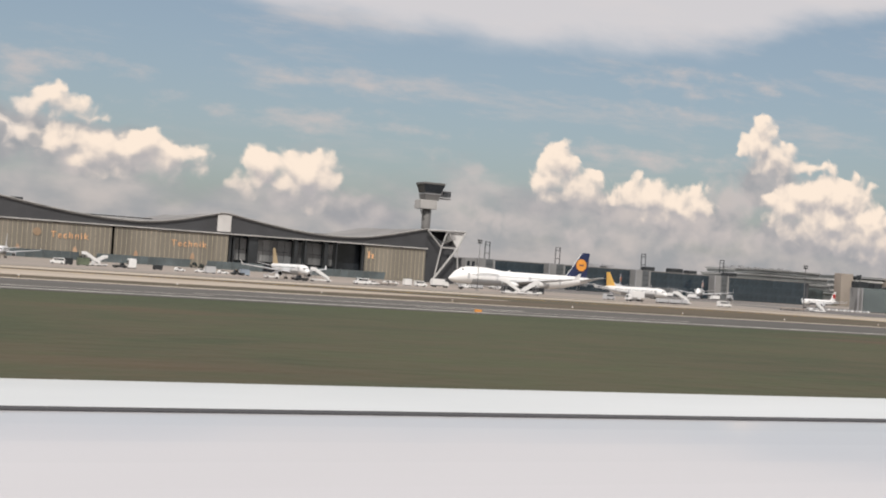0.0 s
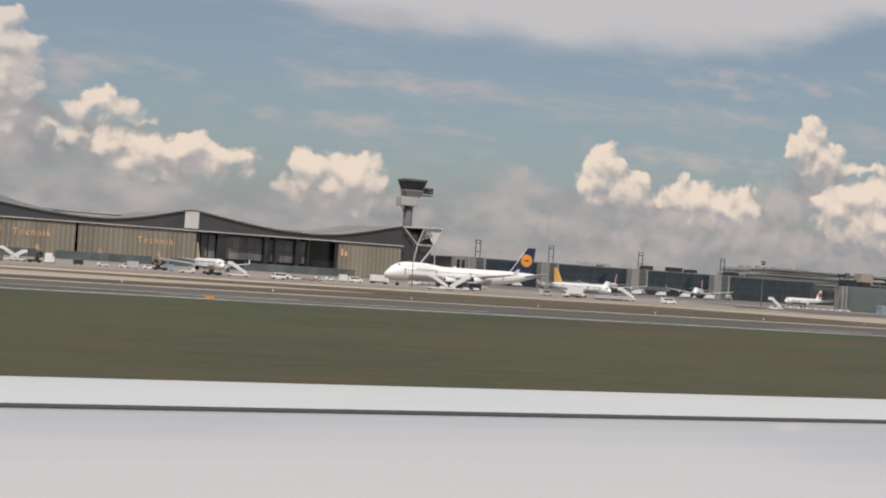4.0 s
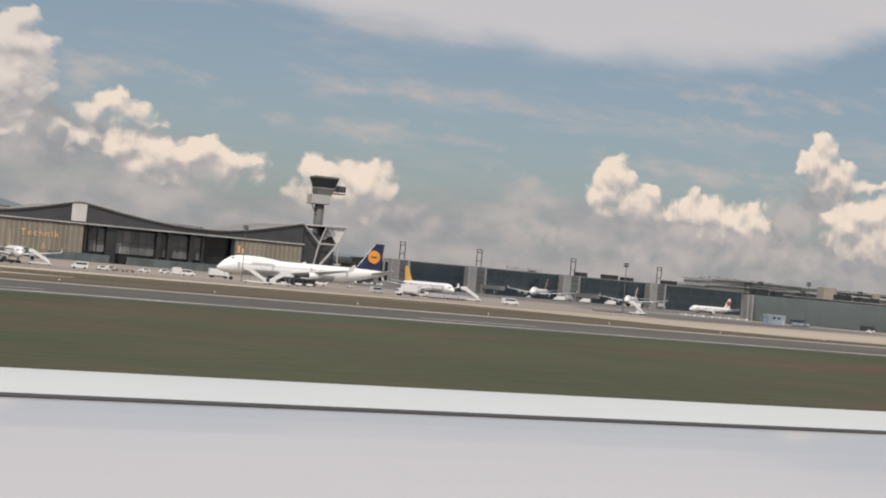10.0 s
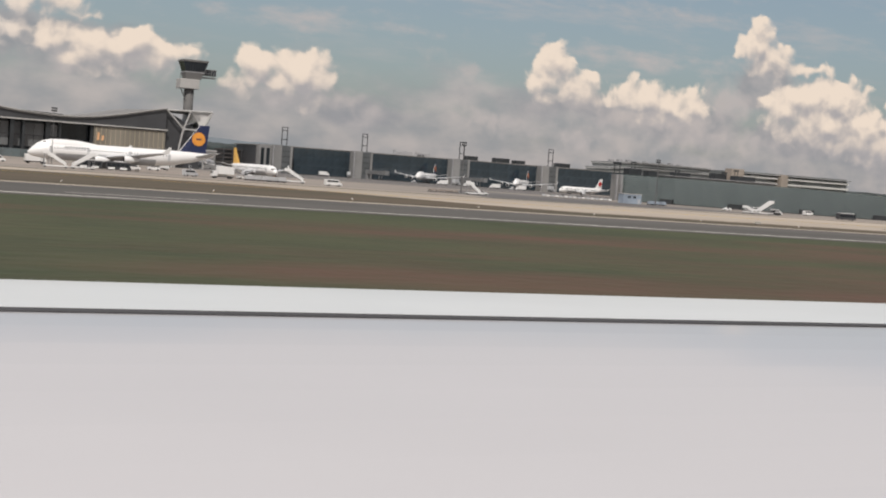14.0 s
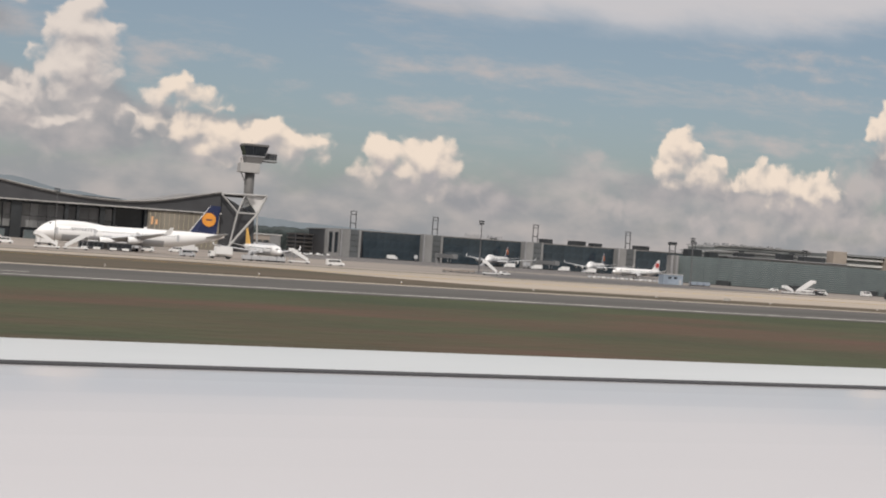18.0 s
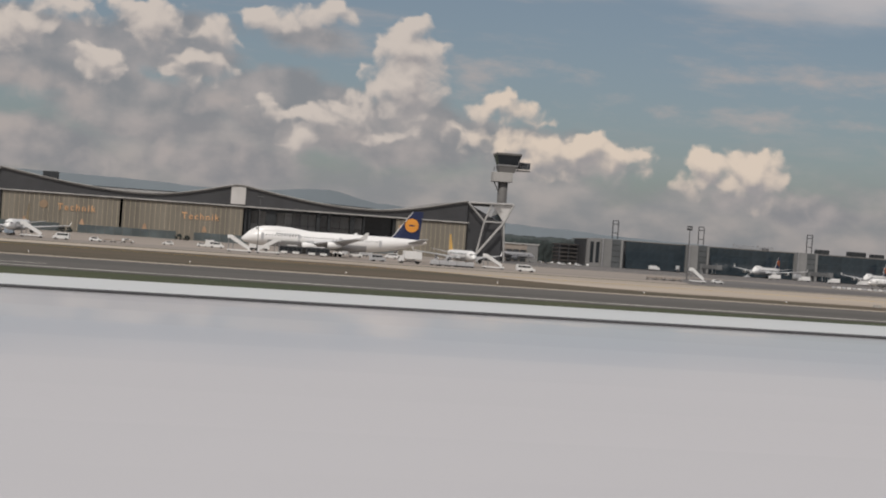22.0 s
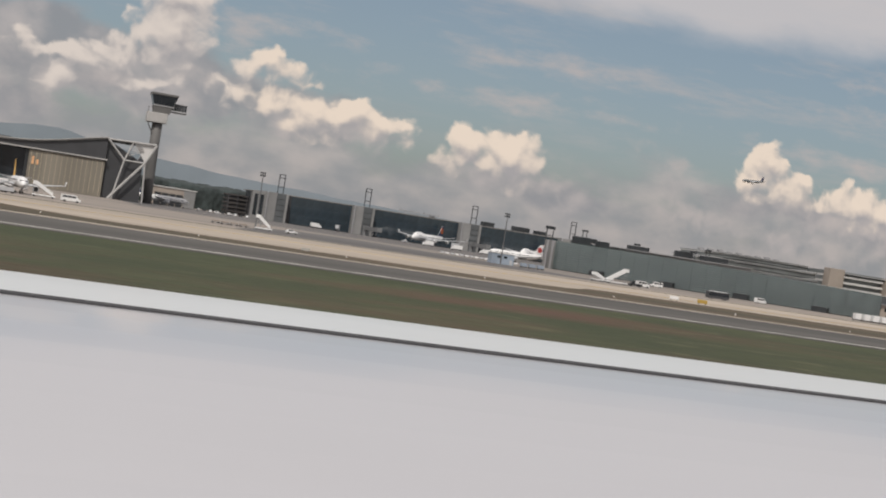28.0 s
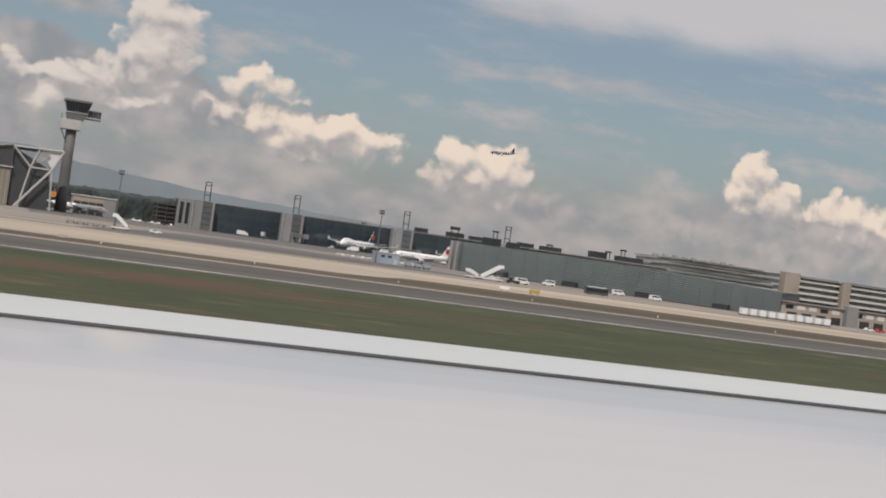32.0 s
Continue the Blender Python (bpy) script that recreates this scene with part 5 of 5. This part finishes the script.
def dolly(m, label):
    ob = thing("pallet_dolly", m, label, "dolly", "pallet dollies")
    part("bed", box(-1.6, 1.6, -1.1, 1.1, 0.40, 0.52, 0.03), STEEL, ob)
    for x in (-1.1, 0.0, 1.1):
        part("roller", tube((x, -1.0, 0.56), (x, 1.0, 0.56), 0.05, sides=6), STEEL, ob)
    part("load", box(-1.3, 1.2, -0.9, 0.9, 0.62, 1.15, 0.08), BRICKBEIGE, ob, "low brown wrapped load")
    part("tow_bar", tube((1.6, 0, 0.45), (2.3, 0, 0.4), 0.05), DARKMETAL, ob)
    wheels(ob, (-1.1, 1.1), 0.95, 0.22)
    return ob


def container(m, label):
    ob = thing("cargo_container", m, label, "container", "row of cargo containers")
    part("dolly", box(-1.65, 1.65, -1.1, 1.1, 0.35, 0.55), DARKMETAL, ob)
    part("box", box(-1.35, 1.35, -1.05, 1.05, 0.57, 2.9, 0.08), WHITE, ob)
    for x in (-1.0, 0.0, 1.0):
        part("rib", box(x - 0.05, x + 0.05, -1.09, -1.05, 0.65, 2.9), WINGGREY, ob)
    wheels(ob, (-1.1, 1.1), 0.9, 0.26)
    return ob


MASTGREY = mat("mast_grey", (0.16, 0.16, 0.165), 0.5, metal=0.3, scale=3, spread=0.1)


def mast(m, label, height, thick=0.28):
    ob = thing("floodlight_mast", m, label, "mast", "floodlight masts")
    part("pole", tube((0, 0, 0), (0, 0, height), thick, thick * 0.54, sides=10), MASTGREY, ob)
    part("base", box(-0.6, 0.6, -0.6, 0.6, 0, 0.4, 0.05), PIERGREY, ob)
    part("head_frame", box(-1.1, 1.1, -0.2, 0.2, height - 0.1, height + 0.15), MASTGREY, ob)
    for x in (-0.8, -0.1, 0.6):
        for z in (-0.7, 0.35):
            part("lamp_head", box(x - 0.28, x + 0.28, -0.35, 0.2, height + z, height + z + 0.5, 0.04), DARKMETAL, ob)
    return ob


G0 = 0.05
mast(pose(420.3, 508.5, G0), "tall slim floodlight mast on the apron", 19.9)
mast(pose(261.5, 522, G0), "tall slim floodlight mast on the apron", 20.3, 0.15)
mast(pose(518, 515, G0), "tall slim floodlight mast on the apron", 19.6)

stairs(pose(345.5, 496, G0, 0, 0, -4), "white mobile stairs at the yellow-tailed airliner", 4.2)
stairs(pose(184.6, 500, G0, 0, 0, -4), "white mobile passenger stairs on the apron before the hangar", 4.2)
stairs(pose(422, 500, G0, 0, 0, -12), "white empty mobile stairs alone on the apron", 4.3, slope=0.95)
stairs(pose(554, 486, G0, 0, 0, 183), "white tall mobile stairs on the apron", 5.0)
stairs(pose(548.5, 489, G0, 0, 0, 2), "low white mobile stairs behind the taller stairs", 2.3)
stairs(pose(256, 481, G0, 0, 0, -5), "white tall mobile stairs beside the parked bus", 4.6)
stairs(pose(265, 484, G0, 0, 0, 185), "white tall mobile stairs beside the parked bus", 4.6)
stairs(pose(111, 560, G0, 0, 0, 10), "white mobile stairs near the hangar doors", 4.4)
stairs(pose(114, 564, G0, 0, 0, 190), "white mobile stairs near the hangar doors", 3.4)
van(pose(353.5, 477.5, G0, 0, 0, 6), "white long minibus parked alone on the apron", long=6.4)
van(pose(196, 488, G0, 0, 0, 176), "white van beside the parked airliner")
van(pose(126.6, 560, G0, 0, 0, 80), "white van before the hangar doors")
truck(pose(314, 484, G0, 0, 0, 185), "white catering truck beside the yellow-tailed airliner", raised=0.6)
van(pose(303, 486, G0, 0, 0, 20), "pale grey service van beside the yellow-tailed airliner", WINGGREY)
truck(pose(262, 560, G0, 0, 0, 4), "white box truck on the apron before the hangar")
articulated_bus(pose(278.5, 514, G0, 0, 0, 176), "long dark articulated apron bus with white skirts")
bus(pose(594, 480, G0, 0, 0, -6) @ Matrix.Diagonal((0.62, 1, 0.95, 1)), "short dark apron bus with pale roof unit by the glass hall", FASCIA)
for x, y, a in ((146, 560, 10), (155, 562, 175), (164, 560, 4), (206, 500, 0), (214, 530, 12), (228, 540, 185), (240, 560, 5), (436, 520, 0), (383, 900, 10), (470, 960, 0), (482, 965, 4), (575, 540, 170)):
    car(pose(x, y, G0, 0, 0, a), "white service car on the apron")
for x, y, a in ((246, 545, 0), (300, 560, 10), (572, 500, 5), (607, 560, 175), (640, 560, 3), (652, 548, 10)):
    van(pose(x, y, G0, 0, 0, a), "white service van on the apron")
for i in range(10):
    container(pose(656 + i * 4.0, 480 - i * 0.15, G0, 0, 0, -3), "tall white cargo container on a dolly in a long row")
for i in range(4):
    dolly(pose(405 + i * 3.4, 503 + i * 0.3, G0, 0, 0, 5), "low brown pallet dolly on the apron")
for i in range(5):
    cart(pose(322 + i * 3.0, 478 + (i % 2), G0, 0, 0, 12), "grey low baggage cart on the apron", WINGGREY)


bus(pose(123.7, 548, G0, 0, 0, 82) @ Matrix.Diagonal((0.8, 1, 1.2, 1)), "white apron bus with dark windscreen before the hangar", WHITE)
truck(pose(331, 640, G0, 0, 0, 20), "white box truck before the open hangar bay")
van(pose(318, 600, G0, 0, 0, 176), "white service van before the open hangar bay")
BLUE = mat("blue_paint", (0.33, 0.39, 0.47), 0.5, scale=2, spread=0.1)
for i in range(3):
    cart(pose(543 + i * 4.2, 556 + i, G0, 0, 0, 8), "blue box baggage cart on the apron", BLUE)
hut = thing("service_hut", pose(534, 560, G0, 0, 0, 4), "low pale blue service hut on the apron", "hut")
part("wall", box(-5.2, 5.2, -2.0, 2.0, 0, 4.4, 0.06), BLUE, hut)
part("roof", box(-5.4, 5.4, -2.2, 2.2, 4.4, 4.7, 0.05), PALESTEEL, hut, "pale flat roof")
for x in (-2.6, 0.4):
    part("window", box(x, x + 1.6, -2.06, -2.01, 2.6, 3.5), GLASSDARK, hut)
part("door", box(3.2, 4.4, -2.06, -2.01, 0.05, 2.2), WINGGREY, hut)
for i in range(4):
    truck(pose(612 + i * 20, 930 - i * 3, G0, 0, 0, 170), "white loader truck beside a docked airliner")
for x, y, a, paint in ((730, 505, 0, WHITE), (736, 506, 8, RED), (742, 504, 4, WHITE)):
    car(pose(x, y, G0, 0, 0, a), "red service car by the office" if paint is RED else "white service car by the office", paint)
for i in range(5):
    container(pose(62 + i * 4.4, 660, G0, 0, 0, 0), "white cargo container on a dolly by the hangar")


def tug(m, label, paint, group="aircraft tugs"):
    ob = thing("aircraft_tug", m, label, "tug", group)
    shell("body", [(-2.6, 0.35), (2.6, 0.35), (2.6, 0.95), (1.4, 1.15), (-2.6, 1.15)], 1.2, paint, ob)
    shell("cab", [(0.2, 1.16), (1.7, 1.16), (1.3, 2.05), (0.3, 2.1)], 0.9, paint, ob)
    for y in (-0.92, 0.905):
        part("window", box(0.4, 1.2, y, y + 0.015, 1.4, 1.95), GLASSDARK, ob)
    part("beacon", tube((0.7, 0, 2.1), (0.7, 0, 2.3), 0.09, 0.06, sides=8), ORANGE, ob, "orange beacon")
    part("tow_hook", tube((-2.6, 0, 0.5), (-3.0, 0, 0.5), 0.07, sides=6), DARKMETAL, ob)
    wheels(ob, (-1.6, 1.7), 1.1, 0.42)
    return ob


GREEN = mat("faded_green_paint", (0.155, 0.190, 0.130), 0.7, scale=2, spread=0.2)


def equipment_box(m, label, wide, high, paint):
    ob = thing("equipment_container", m, label, "container", "equipment before the hangar")
    part("body", box(-wide / 2, wide / 2, -1.2, 1.2, 0.3, high, 0.05), paint, ob)
    part("lid", box(-wide / 2 - 0.06, wide / 2 + 0.06, -1.26, 1.26, high, high + 0.14, 0.03), DARKMETAL, ob)
    for x in (-wide / 4, wide / 4):
        part("door_leaf", box(x - wide / 5, x + wide / 5, -1.26, -1.205, 0.45, high - 0.2, 0.02), paint, ob)
    for x in (-wide / 2 + 0.5, wide / 2 - 0.5):
        part("skid", box(x - 0.15, x + 0.15, -1.2, 1.2, 0, 0.3), DARKMETAL, ob)


for x, y, wide, high, paint, label in ((104.5, 545, 4.4, 3.0, GREEN, "faded green equipment container before the hangar"), (99.5, 548, 3.0, 2.4, DARKMETAL, "dark grey equipment container before the hangar"), (155.5, 549, 4.0, 2.9, WINGGREY, "pale grey equipment container before the hangar"), (168.8, 546, 3.6, 2.6, BLUE, "dull blue equipment container before the hangar"), (243, 552, 3.2, 3.0, WHITE, "white equipment container before the hangar"), (136, 556, 3.4, 1.8, DARKMETAL, "low dark equipment container before the hangar")):
    equipment_box(pose(x, y, G0, 0, 0, 5), label, wide, high, paint)
van(pose(95.4, 548, G0, 0, 0, 174), "white van before the hangar doors")
tug(pose(117.5, 540, G0, 0, 0, 6), "low dark aircraft tug beside the mobile stairs", DARKMETAL)
tug(pose(164.5, 541, G0, 0, 0, 186), "low dark aircraft tug before the hangar", DARKMETAL)


def barrier(m, paint):
    ob = thing("apron_barrier", m, "low red and white apron barrier block" if paint is RED else "low white apron barrier block", "barrier", "row of barriers")
    part("block", box(-0.9, 0.9, -0.35, 0.35, 0, 0.9, 0.08), paint, ob)
    part("foot", box(-1.0, 1.0, -0.5, 0.5, 0, 0.12, 0.03), DARKMETAL, ob)


for i in range(16):
    barrier(pose(533 + i * 2.2, 640 - i * 0.8, G0), WHITE if i % 2 else WINGGREY)


def guidance_sign(m, paint, label):
    ob = thing("taxiway_sign", m, label, "sign", "taxiway signs")
    part("board", box(-0.9, 0.9, -0.12, 0.12, 0.25, 0.85, 0.05), paint, ob)
    for x in (-0.6, 0.6):
        part("leg", box(x - 0.06, x + 0.06, -0.06, 0.06, 0, 0.25), DARKMETAL, ob)


guidance_sign(pose(98.6, 196, 0) @ Matrix.Scale(0.68, 4), ORANGE, "small orange taxiway sign in the grass")
guidance_sign(pose(393, 284, 0), LINE, "small pale taxiway sign in the grass")
guidance_sign(pose(508, 345, 0) @ Matrix.Scale(1.5, 4), WHITE, "small white taxiway sign in the grass")
guidance_sign(pose(516, 344, 0) @ Matrix.Scale(1.6, 4), YELLOW_LINE, "small yellow taxiway sign in the grass")


def edge_light(m):
    ob = thing("taxiway_light", m, "small white taxiway edge light on a short stem", "light", "taxiway edge lights")
    part("stem", tube((0, 0, 0), (0, 0, 0.3), 0.05, sides=6), YELLOW_LINE, ob)
    part("lamp", tube((0, 0, 0.3), (0, 0, 0.52), 0.14, 0.09, sides=8), WHITE, ob)


for i in range(24):
    x = -20 + i * 30
    edge_light(pose(x, edge(x) + 72, 0))

# landing gear that carries the wing, out of sight below it
for x in (0, 120, 240, 360):
    leg = part("gear_leg", tube((x, 2.5, 0.6), (x, 2.5, WZ - 0.25 + CLIMB * (x - 100)), 0.12), STEEL, wing)
    for y in (2.2, 2.8):
        part("gear_wheel", tube((x, y - 0.15, 0.63), (x, y + 0.15, 0.63), 0.6, sides=16), BLACK, leg)


# ---- small service gear on the apron ----
def belt_loader(m, label, reach=3.4):
    ob = thing("belt_loader", m, label, "belt loader", "belt loaders")
    part("chassis", box(-3.2, 2.4, -0.9, 0.9, 0.4, 0.9, 0.06), WHITE, ob)
    part("cab", box(0.9, 2.2, -1.0, -0.2, 0.92, 1.9, 0.08), WHITE, ob)
    part("conveyor", loft([[(-3.6, -0.45, 0.95), (-3.6, 0.45, 0.95), (-3.6, 0.45, 1.2), (-3.6, -0.45, 1.2)], [(3.6, -0.45, reach), (3.6, 0.45, reach), (3.6, 0.45, reach + 0.25), (3.6, -0.45, reach + 0.25)]]), WINGGREY, ob, "sloping grey conveyor")
    part("belt", loft([[(-3.5, -0.35, 1.21), (-3.5, 0.35, 1.21), (-3.5, 0.35, 1.24), (-3.5, -0.35, 1.24)], [(3.5, -0.35, reach + 0.26), (3.5, 0.35, reach + 0.26), (3.5, 0.35, reach + 0.29), (3.5, -0.35, reach + 0.29)]]), BLACK, ob, "black rubber belt")
    for y in (-0.4, 0.4):
        part("lift_arm", tube((0.6, y, 0.9), (2.2, y, reach - 0.4), 0.07), STEEL, ob)
    wheels(ob, (-2.2, 1.6), 0.85, 0.36)
    return ob


for x, y, a, paint in ((296, 604, 4, WHITE), (333.5, 486, 12, DARKMETAL), (172, 487, 186, DARKMETAL), (82, 646, 10, WHITE), (606, 968, 40, WINGGREY), (690, 968, 40, WINGGREY), (566, 494, 170, DARKMETAL)):
    tug(pose(x, y, G0, 0, 0, a), "low white aircraft tug on the apron" if paint is WHITE else "low dark aircraft tug on the apron" if paint is DARKMETAL else "low grey aircraft tug by a docked airliner", paint)
for x, y, a in ((330, 508, 8), (168, 508, 5), (322, 622, 80), (340, 622, 80)):
    belt_loader(pose(x, y, G0, 0, 0, a), "white belt loader beside a parked airliner")
for i in range(4):
    cart(pose(300 + i * 3.2, 616 - 0.2 * i, G0, 0, 0, 3), "grey covered baggage cart beside the jumbo airliner", WINGGREY)
for i in range(4):
    dolly(pose(206 + i * 3.5, 506 + 0.3 * i, G0, 0, 0, 4), "low brown pallet dolly near the hangar")
for i in range(9):
    car(pose(462 + i * 4.4, 1000 + (i % 3), G0, 0, 0, 86 + 3 * (i % 4)), "dark parked car in a row" if i % 3 == 1 else "white parked car in a row", DARKMETAL if i % 3 == 1 else WHITE, "row of parked cars")
truck(pose(549, 1008, G0, 0, 0, 4), "white box truck parked at the dark terminal")
for x, y, a in ((650, 985, 30), (735, 985, 28), (560, 985, 70)):
    truck(pose(x, y, G0, 0, 0, a), "grey catering truck by the dark terminal", WINGGREY, raised=1.2)


def bush(m, label, wide, high, seed):
    """A shrub: a short stem with a crown of small leaf clumps."""
    rng = random.Random(seed)
    ob = thing("bush", m, label, "bush", "bushes by the blast fence")
    part("stem", tube((0, 0, 0), (0, 0, high * 0.5), 0.14, 0.06, sides=6), BRICKBEIGE, ob)
    bm = bmesh.new()
    for i in range(46):
        a, r, z = rng.uniform(0, 6.283), wide * math.sqrt(rng.random()), rng.uniform(0.12, 1.0)
        r *= 1.1 - 0.6 * z
        s = rng.uniform(0.22, 0.55)
        bmesh.ops.create_icosphere(bm, subdivisions=1, radius=s, matrix=pose(r * math.cos(a), r * math.sin(a), high * z, rng.uniform(0, 90), rng.uniform(0, 90), 0))
    for v in bm.verts:
        v.co += Vector((rng.uniform(-1, 1), rng.uniform(-1, 1), rng.uniform(-1, 1))) * 0.12
    part("crown", bm, LEAF, ob, "dark green leaf clumps")


for k, (x, w, h) in enumerate(((152.5, 2.6, 3.6), (157.0, 2.0, 2.8), (216.5, 2.4, 3.2), (221.0, 1.8, 2.6), (101.0, 2.8, 4.0))):
    bush(pose(x, 799, 0.05), "dark green bush beside the blast fence", w, h, 60 + k)


def marker_box(m, label):
    ob = thing("marker_box", m, label, "marker", "marker boxes in the grass")
    part("body", box(-0.85, 0.85, -0.3, 0.3, 0.04, 0.52, 0.04), TEAL, ob)
    part("lid", box(-0.88, 0.88, -0.34, 0.34, 0.53, 0.62, 0.02), WHITE, ob, "white lid")
    part("plinth", box(-0.95, 0.95, -0.4, 0.4, -0.02, 0.03), PIERGREY, ob)


TEAL = mat("teal_paint", (0.10, 0.24, 0.32), 0.5, scale=1.5, spread=0.1)
for x, y in ((366.0, 92.5), (367.4, 87.5)):
    marker_box(pose(x, y, 0, 0, 0, -3), "low teal-blue marker box with white lid in the grass")
